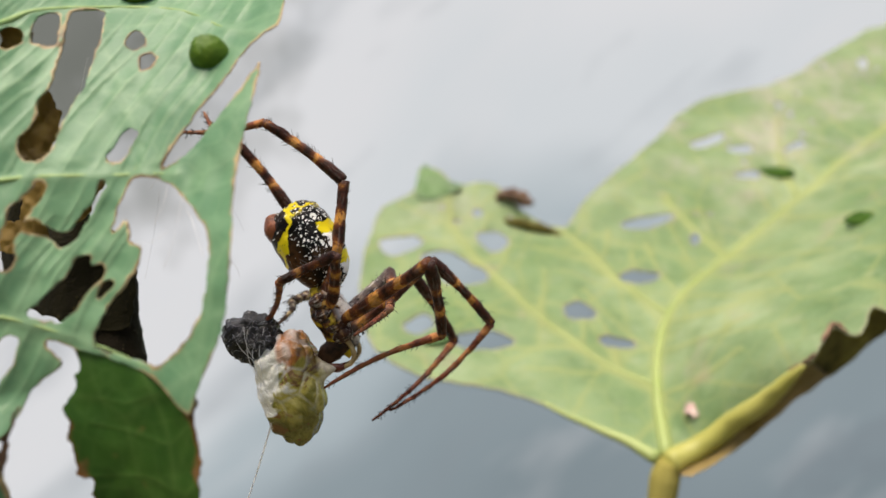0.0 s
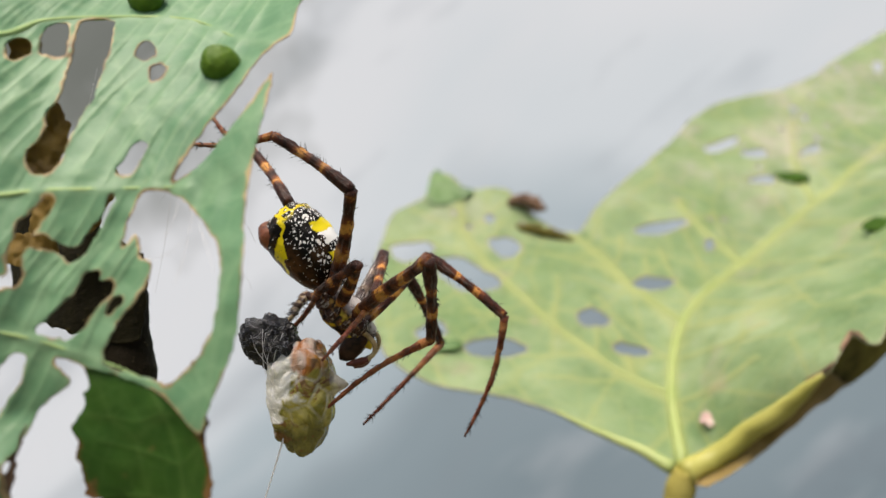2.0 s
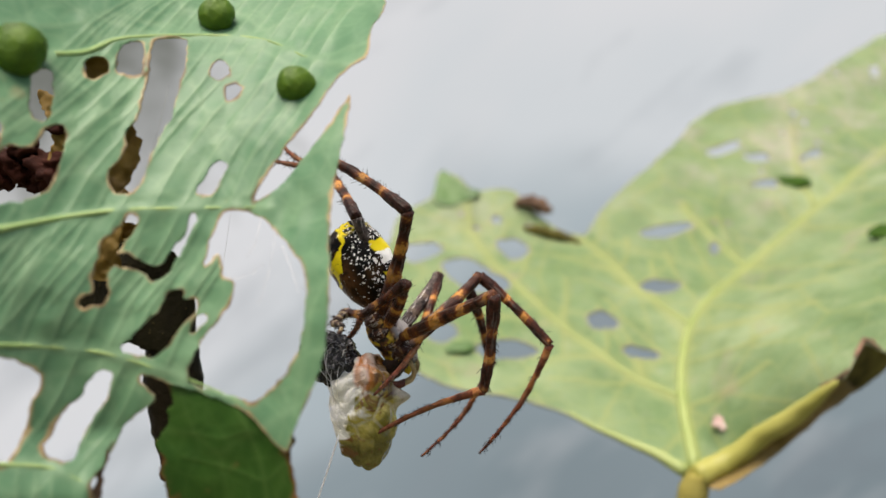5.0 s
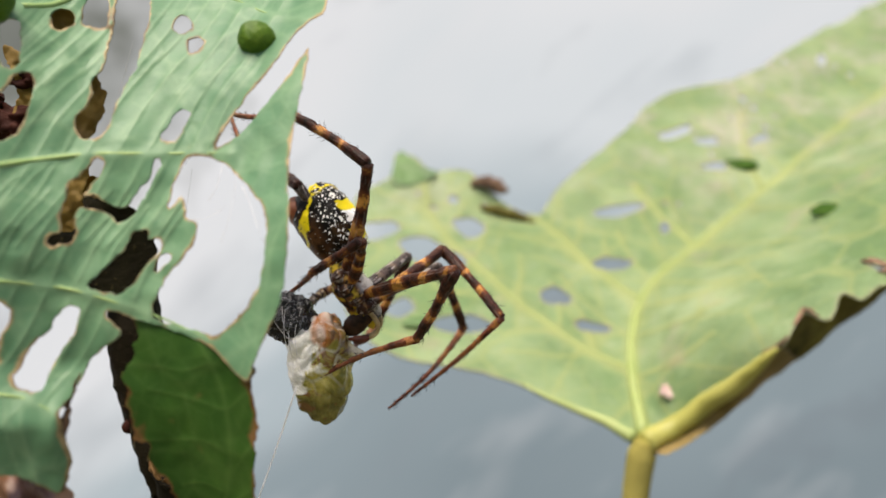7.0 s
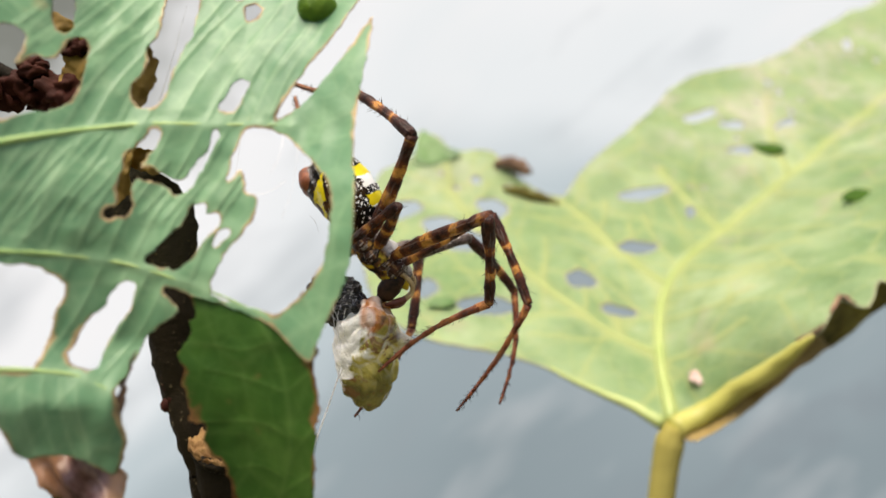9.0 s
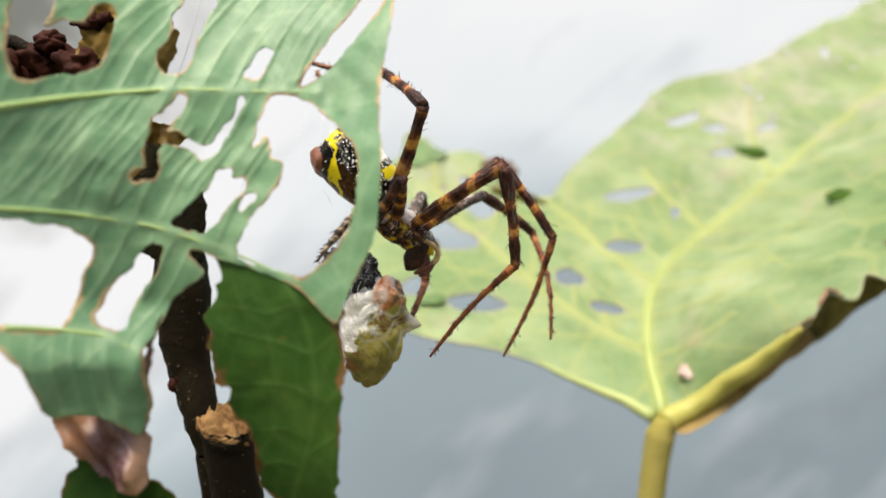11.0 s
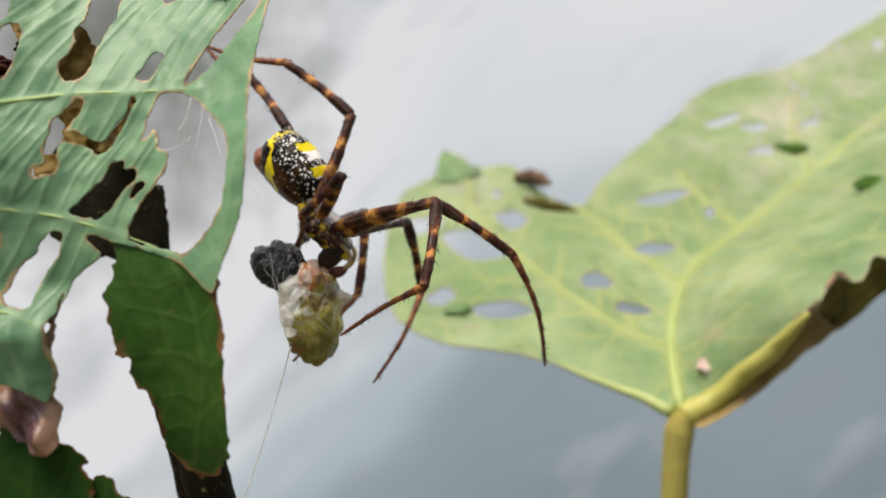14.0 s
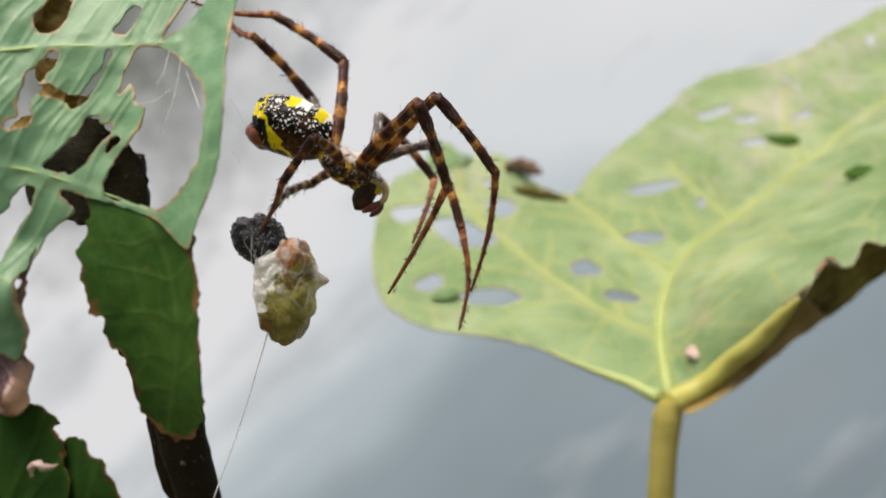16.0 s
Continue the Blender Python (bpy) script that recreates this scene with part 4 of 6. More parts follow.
    bm = tube(bmesh.new(), line, (2.5, 2.3, 2.1, 1.9, 1.4, 0.5), 14)
    for v in bm.verts:
        v.co += Vector((0.3, 0.3, 0.3)) * noise.noise(v.co * 0.3)
    part("rim", bm, RIM_YELLOW, leaf, "thick yellow leaf margin")
    strip("rim", 0, 38, lambda t: 0.1, lambda t: 1.0, 0.9, RIM_BROWN, "brownish fold of the margin")
    strip("rolled_margin", 26, len(fold) - 1, lambda t: 0.0, lambda t: 1.0, -1.4, CURL_DARK, "dark olive rolled-under leaf margin")
    # browned crumbs along the ragged edge and round the nick near it
    for line, r in (([(43, 41.2), (46.4, 46.2), (49.6, 50.4), (52.0, 47.4)], 0.5), ([(31, 29.0), (36, 32.6), (40, 36.4)], 0.6), ([(74.0, 73.4), (76.4, 73.4), (80.2, 70.6), (79, 68.2), (76.6, 68.4)], 0.9)):
        bm = tube(bmesh.new(), bend([spot(x, y, 0.5) for x, y in line], 5), (r * 0.4, r, r * 0.8, r, r * 0.4), 8, 0.7)
        for v in bm.verts:
            v.co += Vector((0.4, 0.4, 0.3)) * noise.noise(v.co * 0.9)
        part("browned_edge", bm, TIP_BROWN, leaf, "browned crumbling leaf edge")
    bm = tube(bmesh.new(), bend([spot(92.6, 80.2, 0.6), spot(96.5, 84.6, 1.4), spot(101.5, 89.6, 1.6), spot(109, 95.4, 1.0), spot(120, 106, 0.4)], 6), (0.5, 1.7, 2.1, 1.3, 0.5), 10, 0.6)
    for v in bm.verts:
        v.co += Vector((0.6, 0.8, 0.5)) * noise.noise(v.co * 0.5)
    part("dried_shred", bm, TIP_BROWN, leaf, "ochre dried shred on the leaf margin")
    bm = bmesh.new()
    tube(bm, bend([spot(-31.0, 117.5, 0.6), spot(-28.0, 117.5, 2.0), spot(-24.0, 115.0, 2.8), spot(-20.6, 110.5, 2.8)], 6), (0.8, 2.0, 2.9, 3.0, 1.4), 14, 0.7)
    for v in bm.verts:
        v.co += Vector((0.9, 1.3, 0.8)) * noise.noise(v.co * 0.45) + Vector((0.5, 0.5, 0.4)) * noise.noise(v.co * 1.1)
    part("dried_tip", bm, TIP_BROWN, leaf, "brown dried curled leaf tip")
    bm = bmesh.new()
    tube(bm, bend([spot(-29, 103, 0.8), spot(-24, 100.5, 1.8), spot(-18, 97.0, 1.4), spot(-13, 94, 0.5)]), (0.5, 1.5, 1.2, 0.4), 10)
    for v in bm.verts:
        v.co += Vector((0.5, 0.9, 0.4)) * noise.noise(v.co * 0.5)
    part("rolled_shred", bm, CURL_DARK, leaf, "dark rolled shred of leaf")

    def ear(u, v, vein):
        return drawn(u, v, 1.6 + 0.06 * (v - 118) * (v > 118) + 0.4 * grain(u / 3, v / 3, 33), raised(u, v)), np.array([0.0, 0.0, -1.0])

    part("folded_tip", sheet([(-55.6, 119), (-53.6, 138), (-49.0, 132.5), (-45.0, 127), (-41, 124), (-45, 119.5), (-51, 115.5)], (), (), ear, 0.6, 0.4, 0.3, 1.0, 9), EAR_GREEN, leaf, "darker green folded leaf tip")
    # stalk, upright in the world, down to the soil
    back = leaf.matrix_world.inverted()
    down = [Vector(p) for p in ((45.6, 190.9, -42.6), (44.8, 191.5, -46), (44.2, 192, -51), (43.7, 192.3, -57), (43.3, 192.8, -66), (43, 193.5, -85), (43, 195, -150), (44, 198, -400), (46, 205, -905))]
    local = [back @ Vector((p.x * MM, p.y * MM, (p.z + RAISE) * MM)) / MM for p in down]
    part("stalk", tube(bmesh.new(), bend(local, 5), (2.2, 3.1, 2.9, 2.8, 2.8, 2.8, 2.9, 3.2, 5.0), 16), STALK, leaf, "yellowish brown leaf stalk")
    for x, y, r, tilt in ((62.0, 137.4, 3.7, 4), (76.9, 103.9, 3.3, 24), (-48.8, 42.6, 2.4, 10)):
        bm = bmesh.new()
        blob(bm, (0, 0, 0), (r * 1.5, r * 0.85, r * 0.35), 0.25, 0.3, 4, x, (0, 0, tilt))
        ob = part("green_scale", bm, SPOT if x > 0 else EAR_GREEN)
        ob.matrix_world = leaf.matrix_world @ Matrix.Translation(spot(x, y, 0.9) * MM)
        tagged(ob, "small dark green growth on the leaf's underside", "leaf gall", "galls")
    bm = bmesh.new()
    blob(bm, (0, 0, 0), (1.5, 2.3, 0.7), 0.5, 0.7, 4, 5)
    ob = part("brown_scab", bm, SCAB)
    ob.matrix_world = leaf.matrix_world @ Matrix.Translation(spot(6.2, 15.2, 0.5) * MM)
    tagged(ob, "pinkish brown scab on the leaf's underside", "leaf scab")


large_leaf()


# ---- growths, stems and dried pieces round the front leaf ----
def surroundings():
    for x, z, r in ((-19.6, 16.4, 1.55), (-27.7, 23.6, 1.6), (-40.8, 18.2, 2.1), (-43.7, -28.6, 1.6)):
        bm = bmesh.new()
        blob(bm, (0, 0, 0), (r * 1.06, r * 0.85, r), 0.10, 0.5, 4, x)
        for v in bm.verts:
            v.co *= 1 + 0.03 * noise.noise(v.co * 2.2)
        ob = part("green_gall", bm, GALL)
        ob.matrix_world = held(x, float(cupped(np.float64(x), np.float64(z))) - r * 0.45, z)
        tagged(ob, "glossy round dark green gall on a leaf", "leaf gall", "galls")

    stem = thing("plant_stem", held(0, 0, 0), "dark rough stem with a sawn-off side branch", "plant stem")
    bm = bmesh.new()
    line = bend([(-37.3, 112.5, 0.8), (-37.8, 112, -2), (-38.7, 112, -8), (-38.5, 112, -13), (-38.0, 112, -18), (-37.3, 112, -22), (-35.7, 110.8, -27), (-34.6, 110.6, -31.5), (-33.7, 110.8, -37.5), (-27, 116, -80), (-20, 120, -300), (-15, 125, -905)], 6)
    tube(bm, line, (0.5, 1.6, 2.8, 3.5, 3.0, 2.6, 2.2, 1.6, 1.5, 2.0, 3.5, 5.0), 20)
    for v in bm.verts:
        v.co += Vector((1, 0.6, 0.4)) * 0.25 * noise.noise(v.co * 0.9) + Vector((1, 1, 0)) * 0.14 * noise.noise(v.co * 3)
    part("main_stem", bm, BARK, stem)
    # stub: the branch ends in a slanted, crumbled cut
    bm = bmesh.new()
    tube(bm, bend([(-32.6, 109.0, -27.3), (-32.2, 109.2, -29.5), (-31.2, 109.8, -36), (-29.6, 111.0, -44), (-25, 115, -80)], 6), (3.3, 3.1, 2.9, 2.7, 2.2), 24)
    for v in bm.verts:
        if v.co.z > -28.5:
            v.co.z += (v.co.x + 32.6) * -0.28 + (v.co.y - 109.0) * 0.42 - 0.75
        v.co += Vector((1, 0.6, 0.4)) * 0.22 * noise.noise(v.co * 0.8)
    branch = part("side_branch", bm, BARK, stem)
    bm = bmesh.new()
    for v in blob(bm, (0, 0, 0), (3.25, 3.25, 1.1), 0.0, 1.0, 5, 3):
        flat_ = math.hypot(v.co.x, v.co.y)
        v.co.z += 0.7 * noise.noise(v.co * 0.9) * (flat_ < 3.0) + 0.45 * noise.noise(v.co * 2.3) + 0.2 * noise.noise(v.co * 5)
        v.co += Vector((v.co.x, v.co.y, 0)) * 0.12 * noise.noise(v.co * 1.1)
        v.co.z += v.co.x * -0.28 + v.co.y * 0.42 - 0.75
        v.co += Vector((-32.6, 109.0, -27.3))
    part("cut_face", bm, CUT, branch, "rough pale brown broken wood")
    bm = bmesh.new()
    for k in range(5):
        blob(bm, (-39.0 + 0.3 * k % 1, 110.5, -20.5 - 0.8 * k), (0.7, 0.8, 0.9), 0.3, 0.9, 2, k)
    part("bud_scales", bm, BRACT, stem)

    head = thing("dried_flower_head", held(0, 0, 0), "cluster of dark brown dried bracts behind the leaf", "dried flower")
    random.seed(11)
    for x, z, r in ((-44.6, 10.2, 2.3), (-46.3, 9.4, 1.9), (-48.6, 10.4, 1.8), (-43.6, 14.2, 1.5), (-50.5, 9.4, 1.7), (-47.4, 12.3, 1.2), (-52.5, 10.5, 1.8), (-45.2, 8.4, 1.3)):
        bm = bmesh.new()
        blob(bm, (x, 92 + random.uniform(-1, 1.5), z), (r * 1.15, r * 0.7, r * 0.75), 0.75, 0.8, 4, x, (20, random.uniform(-60, 60), 0))
        part("bract", bm, BRACT, head)
    part("stalk", tube(bmesh.new(), bend([(-47, 92.5, 10.5), (-58, 93, 11), (-90, 97, -10), (-120, 108, -300), (-124, 112, -905)]), (0.7, 0.8, 1.0, 1.6, 2.4), 8), BARK, head)

    # withered scraps of tissue behind the holes
    for k, (depth, ring) in enumerate((
            (84.0, [(-35.8, 14.6), (-34.0, 12.2), (-34.4, 9.0), (-36.4, 7.2), (-38.4, 8.2), (-38.0, 10.8), (-36.6, 13.0)]),
            (92.0, [(-37.5, 7.6), (-38.0, 4.4), (-38.6, 0.4), (-40.6, -0.6), (-43.8, 0.2), (-43.7, 2.5), (-41.3, 2.9), (-41.0, 5.6), (-41.6, 8.0), (-39.2, 8.8)]),
            (92.6, [(-40.4, 5.6), (-39.5, 3.6), (-37.0, 2.5), (-35.3, 2.9), (-33.9, 4.8), (-32.5, 7.6), (-33.1, 9.0), (-34.4, 6.9), (-36.0, 5.0), (-38.0, 4.9)]),
            (80.6, [(-37.4, 18.8), (-35.4, 18.9), (-34.9, 17.6), (-35.6, 16.3), (-37.4, 16.6)]),
            (91.0, [(-46.0, 17.5), (-43.0, 16.5), (-41.0, 17.0), (-40.6, 14.0), (-41.6, 10.8), (-44.9, 10.8), (-44.4, 13.6)]))):
        def scrap(u, v, vein):
            y = depth + 0.7 * grain(u / 1.6, v / 2.4, 70 + k) + 0.5 * np.abs(grain((u + v) / 1.1, v / 3, 75 + k)) + 0.2 * grain(u / 0.5, v / 0.5, 80 + k)
            return np.stack([u, y, v], 1), np.array([0.0, 1.0, 0.0])

        ob = part("withered_scrap", sheet(ring, (), (), scrap, 0.22, 0.15, 0.3, 0.5, k + 20), OCHRE)
        ob.matrix_world = held(0, 0, 0)
        tagged(ob, "ochre brown withered scrap behind a leaf hole", "dried scrap", "withered scraps")

    # crumpled petal below the leaf
    def petal(u, v, vein):
        fold = (u + v * 0.7) / 0.9
        y = 70.6 + 1.1 * grain(u / 2.0, v / 3.0, 41) + 1.4 * np.abs(grain(fold, v / 5, 42)) + 0.5 * np.abs(grain(fold * 2.3, v / 2, 43)) + 0.03 * (u + 37) ** 2
        return np.stack([u, y, v], 1), np.array([0.0, 1.0, 0.0])

    ob = part("withered_petal", sheet([(-40.3, -19.6), (-39.0, -18.4), (-37.3, -18.4), (-35.6, -19.0), (-33.8, -20.2), (-32.8, -22.4), (-32.8, -24.6), (-33.6, -25.7), (-35.4, -25.0), (-37.4, -23.8), (-39.2, -21.9)], (), (), petal, 0.25, 0.15, 0.25, 0.5, 3), DRY)
    ob.matrix_world = held(0, 0, 0)
    tagged(ob, "crumpled brown withered petal hanging under the leaf", "withered petal")

    bm = tube(bmesh.new(), bend([(-32.7, 72.0, -30.9), (-32.4, 71.6, -29.9), (-31.7, 71.2, -29.6), (-31.1, 71.5, -30.1), (-30.5, 71.8, -29.9)], 6), (0.15, 0.34, 0.30, 0.36, 0.12), 10, 0.7)
    for v in bm.verts:
        v.co += Vector((0.2, 0.2, 0.2)) * noise.noise(v.co * 1.7)
    ob = part("curled_bract", bm, SCAB)
    ob.matrix_world = held(0, 0, 0)
    tagged(ob, "small pale pinkish curled bract between low leaves", "dried bract")

    # lower leaves of the same plant
    def low_leaf(outline, y0, seed, tilt):
        def blade(u, v, vein):
            y = y0 + (v + 35) * tilt + 0.6 * grain(u / 4, v / 4, seed) - 0.15 * vein
            return np.stack([u, y, v], 1), np.array([0.0, 1.0, 0.0])

        xs = [p[0] for p in outline]
        mid = (sum(xs) / len(xs), min(p[1] for p in outline))
        veins = [(0.2, flat([mid, ((p[0] + mid[0]) / 2, (p[1] + mid[1]) / 2 + 0.4), p])) for p in outline[1::3]]
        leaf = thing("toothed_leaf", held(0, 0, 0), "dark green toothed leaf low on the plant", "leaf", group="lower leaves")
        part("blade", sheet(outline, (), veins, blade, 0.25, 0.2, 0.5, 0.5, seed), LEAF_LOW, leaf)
        line = bend([(mid[0], y0 + (mid[1] + 35) * tilt + 0.2, mid[1] + 1), (mid[0] + 1, y0 + 4, mid[1] - 12), (-28, 106, -90)])
        part("stalk", tube(bmesh.new(), line, (0.35, 0.5, 0.8), 8), STALK, leaf)

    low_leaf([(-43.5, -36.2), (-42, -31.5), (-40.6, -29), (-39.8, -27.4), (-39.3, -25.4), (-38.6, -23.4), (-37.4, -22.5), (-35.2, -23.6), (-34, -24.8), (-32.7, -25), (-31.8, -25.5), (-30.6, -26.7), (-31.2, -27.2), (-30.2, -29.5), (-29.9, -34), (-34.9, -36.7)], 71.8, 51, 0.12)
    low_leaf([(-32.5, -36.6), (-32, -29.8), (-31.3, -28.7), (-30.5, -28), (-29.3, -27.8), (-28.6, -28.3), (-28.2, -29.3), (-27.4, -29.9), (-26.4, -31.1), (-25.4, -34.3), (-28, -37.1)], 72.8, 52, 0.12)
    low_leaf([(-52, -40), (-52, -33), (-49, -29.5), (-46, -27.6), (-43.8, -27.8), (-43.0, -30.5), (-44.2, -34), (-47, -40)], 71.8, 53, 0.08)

    def dark(u, v, vein):
        y = 108 + 0.8 * grain(u / 4, v / 4, 61) + 0.05 * (u + 42) ** 2
        return np.stack([u, y, v], 1), np.array([0.0, 1.0, 0.0])

    shade = thing("shaded_leaf", held(0, 0, 0), "withered leaf at the stem, coloured dark for its shade", "leaf")
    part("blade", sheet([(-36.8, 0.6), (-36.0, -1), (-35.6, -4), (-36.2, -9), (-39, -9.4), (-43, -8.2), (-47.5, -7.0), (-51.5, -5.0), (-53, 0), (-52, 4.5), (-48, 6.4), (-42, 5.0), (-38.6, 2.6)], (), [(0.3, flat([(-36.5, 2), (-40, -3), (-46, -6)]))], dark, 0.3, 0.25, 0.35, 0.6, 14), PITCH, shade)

    # loose silk between leaf and spider
    for a, b in (((-28.2, 95, 7.7), (-29.5, 95, 5.7)), ((-28.3, 95, 6.0), (-29.8, 95, -3.0)), ((-21.6, 95, 4.6), (-19.9, 95, 1.8)), ((-21.3, 95, -1.1), (-20.3, 95, -2.8)), ((-32.5, 84, 12.5), (-34.5, 84.5, 6.6)), ((-31.4, 84, 17.0), (-33.9, 84.5, 8.4))):
        ob = part("silk_thread", tube(bmesh.new(), bend([a, [(p + q) / 2 + 0.12 for p, q in zip(a, b)], b]), (0.014, 0.020, 0.012), 5), SILK)
        ob.matrix_world = held(0, 0, 0)
        tagged(ob, "fine white silk thread", "silk thread", "threads")


surroundings()


def anchor():
    """The taut thread that holds the bundle from below."""
    line = bend([(-18.0, 102, -17.4), (-19.8, 103, -23), (-22.2, 104, -30), (-24.5, 105, -36), (-26.8, 107, -41), (-28.6, 110.4, -45)], 5)
    ob = part("silk_thread", tube(bmesh.new(), line, (0.10, 0.09, 0.08, 0.07), 6), CORD)
    ob.matrix_world = held(0, 0, 0)
    tagged(ob, "taut white silk thread below the bundle", "silk thread", "threads")


anchor()


# ---- the spider ----
LEG_SIZES = {"r4": (13.1, 10.8, 11.3), "l4": (11.3, 10.3, 7.8), "r3": (8.0, 7.2, 7.2), "l3": (8.7, 4.1, 6.2), "r1": (13.1, 11.3, 16.1), "r2": (14.7, 10.4, 14.2), "l1": (11.4, 11.2, 14.5), "l2": (10.5, 11.2, 12.5)}
ROOTS = {"r4": (0.9, -1.5, 0.0), "l4": (0.9, 1.5, 0.0), "r3": (2.3, -1.5, -0.2), "l3": (2.3, 1.5, -0.2), "r1": (5.3, -1.4, 0.5), "r2": (4.0, -1.6, 0.3), "l1": (5.1, 1.4, 0.5), "l2": (3.6, 1.6, 0.3)}


def limb(kind, length, seed, girth=1.0, bow=0.3):
    """One rigid piece of a leg along +z."""
    shape = {"thigh": (0.58, 0.82, 0.86, 0.78, 0.66, 0.74), "shin": (0.74, 0.80, 0.58, 0.60, 0.66, 0.58), "foot": (0.56, 0.45, 0.37, 0.34, 0.30, 0.27, 0.15)}[kind]
    line = [Vector((bow * math.sin(math.pi * k / 24), 0, length * k / 24)) for k in range(25)]
    bm = tube(bmesh.new(), line, [girth * v for v in shape], 12)
    for v in bm.verts:
        v.co += Vector((v.co.x, v.co.y, 0)) * (0.16 * noise.noise(v.co * 1.5 + Vector((seed, 0, 0))) + 0.07 * noise.noise(v.co * 4 + Vector((seed, 0, 0))))
    return bm


def bristles(kind, length, seed, bow):
    """The stiff hairs of one piece of a leg."""
    bm, rng = bmesh.new(), random.Random(seed)
    for k in range({"thigh": 60, "shin": 90, "foot": 80}[kind]):
        s, q = rng.uniform(0.06, 0.96), rng.uniform(0, 6.283)
        base = Vector((bow * math.sin(math.pi * s), 0, s * length))
        out = Vector((math.cos(q), math.sin(q), 0.75)).normalized()
        size = rng.choice((0.3, 0.4, 0.5, 0.65, 0.95)) * rng.uniform(0.8, 1.2) * (1.0 if kind != "foot" else 0.45)
        tube(bm, [base + out * 0.25, base + out * (0.45 + size * 0.5), base + out * (0.45 + size) + Vector((0, 0, 0.12))], (0.05, 0.032, 0.01), 4)
    return bm


def spider():
    body = thing("spider", held(-13, 105, -4), "black and yellow orb-weaving spider with banded legs", "spider")
    bm = bmesh.new()
    blob(bm, (3.4, 0, -0.3), (4.2, 2.6, 2.0), 0.2, 0.7, 4, 1)
    for v in bm.verts:
        if v.co.x > 4.2:
            v.co.y *= 1 - 0.16 * (v.co.x - 4.2)
    part("prosoma", bm, PROSOMA, body, "brown hairy forebody with silvery back")
    bm, rng = bmesh.new(), random.Random(31)
    for k in range(260):
        a, q = rng.uniform(0.2, 6.3), rng.uniform(-1.1, 1.1)
        at = Vector((a, 2.1 * math.sin(q) * (1 - 0.02 * (a - 2.9) ** 2), 0.1 + 1.25 * math.cos(q) * (1 - 0.05 * (a - 2.9) ** 2)))
        tip = at + Vector((-0.55 + rng.uniform(-0.2, 0.5), 0.5 * math.sin(q) + rng.uniform(-0.2, 0.2), rng.uniform(0.25, 0.65)))
        tube(bm, [at, (at + tip) / 2 + Vector((0, 0, 0.1)), tip], (0.035, 0.03, 0.008), 4)
    tagged(part("back_hairs", bm, PALE_HAIR, body, "silvery hairs on the forebody"), kind="stuff")
    for s in (1, -1):
        bm = bmesh.new()
        blob(bm, (6.3, 0.75 * s, -1.9), (1.2, 0.8, 2.0), 0.2, 0.9, 3, s, (0, -8, 0))
        part("jaw", bm, JAW, body, "dark shiny jaw")
        bm = bmesh.new()
        tube(bm, bend([(5.6, 0.9 * s, -0.3), (6.7, 1.2 * s, 0.2 + 0.2 * s), (7.8, 1.3 * s, 0.1 + 0.2 * s), (8.5, 1.3 * s, -0.8), (8.5, 1.2 * s, -1.8)], 5), (0.30, 0.28, 0.27, 0.25, 0.23), 10)
        palp = part("palp", bm, PALP, body, "pale yellow feeler")
        bm = bmesh.new()
        for k in range(8):
            p = Vector((6.9 + 0.22 * k, 1.3 * s, 0.35 - 0.025 * k * k))
            tube(bm, [p, p + Vector((0.35, 0.2 * s, 0.7))], (0.04, 0.01), 4)
        tagged(part("palp_hairs", bm, HAIR, palp), kind="stuff")
        bm = bmesh.new()
        tube(bm, bend([(8.5, 1.2 * s, -1.7), (8.3 + 0.2 * s, 1.2 * s, -2.6), (7.7 + 0.4 * s, 1.1 * s, -3.8)], 5), (0.28, 0.46, 0.46, 0.16), 10)
        part("palp_tip", bm, PALP_TIP, palp, "red-brown feeler tip")
        for e in range(4):
            bm = bmesh.new()
            blob(bm, (6.6 + 0.1 * (e % 2), s * (0.25 + 0.28 * e), 0.42 - 0.14 * e), (0.16, 0.16, 0.16), 0, 1, 2)
            part("eye", bm, JAW, body)
    # hind body, from the waist backwards
    bm = bmesh.new()
    bmesh.ops.create_uvsphere(bm, u_segments=80, v_segments=56, radius=1, matrix=Matrix.Rotation(radians(90), 4, "Y"))
    for v in bm.verts:
        x, y, z = v.co
        s = (x + 1) / 2
        round_ = math.hypot(y, z) or 1e-9
        blunt = 3.6 if x < 0 else 2.2
        girth = math.sqrt(max(0.0, 1 - abs(x) ** blunt)) * (1.06 - 0.10 * s) / round_
        v.co = Vector((-10.2 + 10.9 * s, y * 3.35 * girth, z * (3.7 if z > 0 else 3.3) * girth + 1.4))
        v.co *= 1 + 0.05 * noise.noise(v.co * 0.6) + 0.025 * noise.noise(v.co * 1.5) + 0.018 * noise.noise(v.co * 3.4)
    gaster = part("abdomen", bm, ABDOMEN, body, "glossy black abdomen with yellow bands and white flecks")
    bm = bmesh.new()
    for s in (1, -1):
        tube(bm, bend([(-7.0, 0.6 * s, -0.2), (-8.6, 0.7 * s, -0.5), (-10.0, 0.5 * s, -0.3)], 5), (1.4, 1.5, 0.8), 14)
    part("spinnerets", bm, SPINNERET, gaster, "red-brown spinnerets")
    bm = bmesh.new()
    tube(bm, bend([(-0.9, 0, 0.5), (0.0, 0, 0.2), (0.9, 0, 0.0)], 4), (0.6, 0.42, 0.6), 10)
    part("waist", bm, JAW, body)
    legs = {}
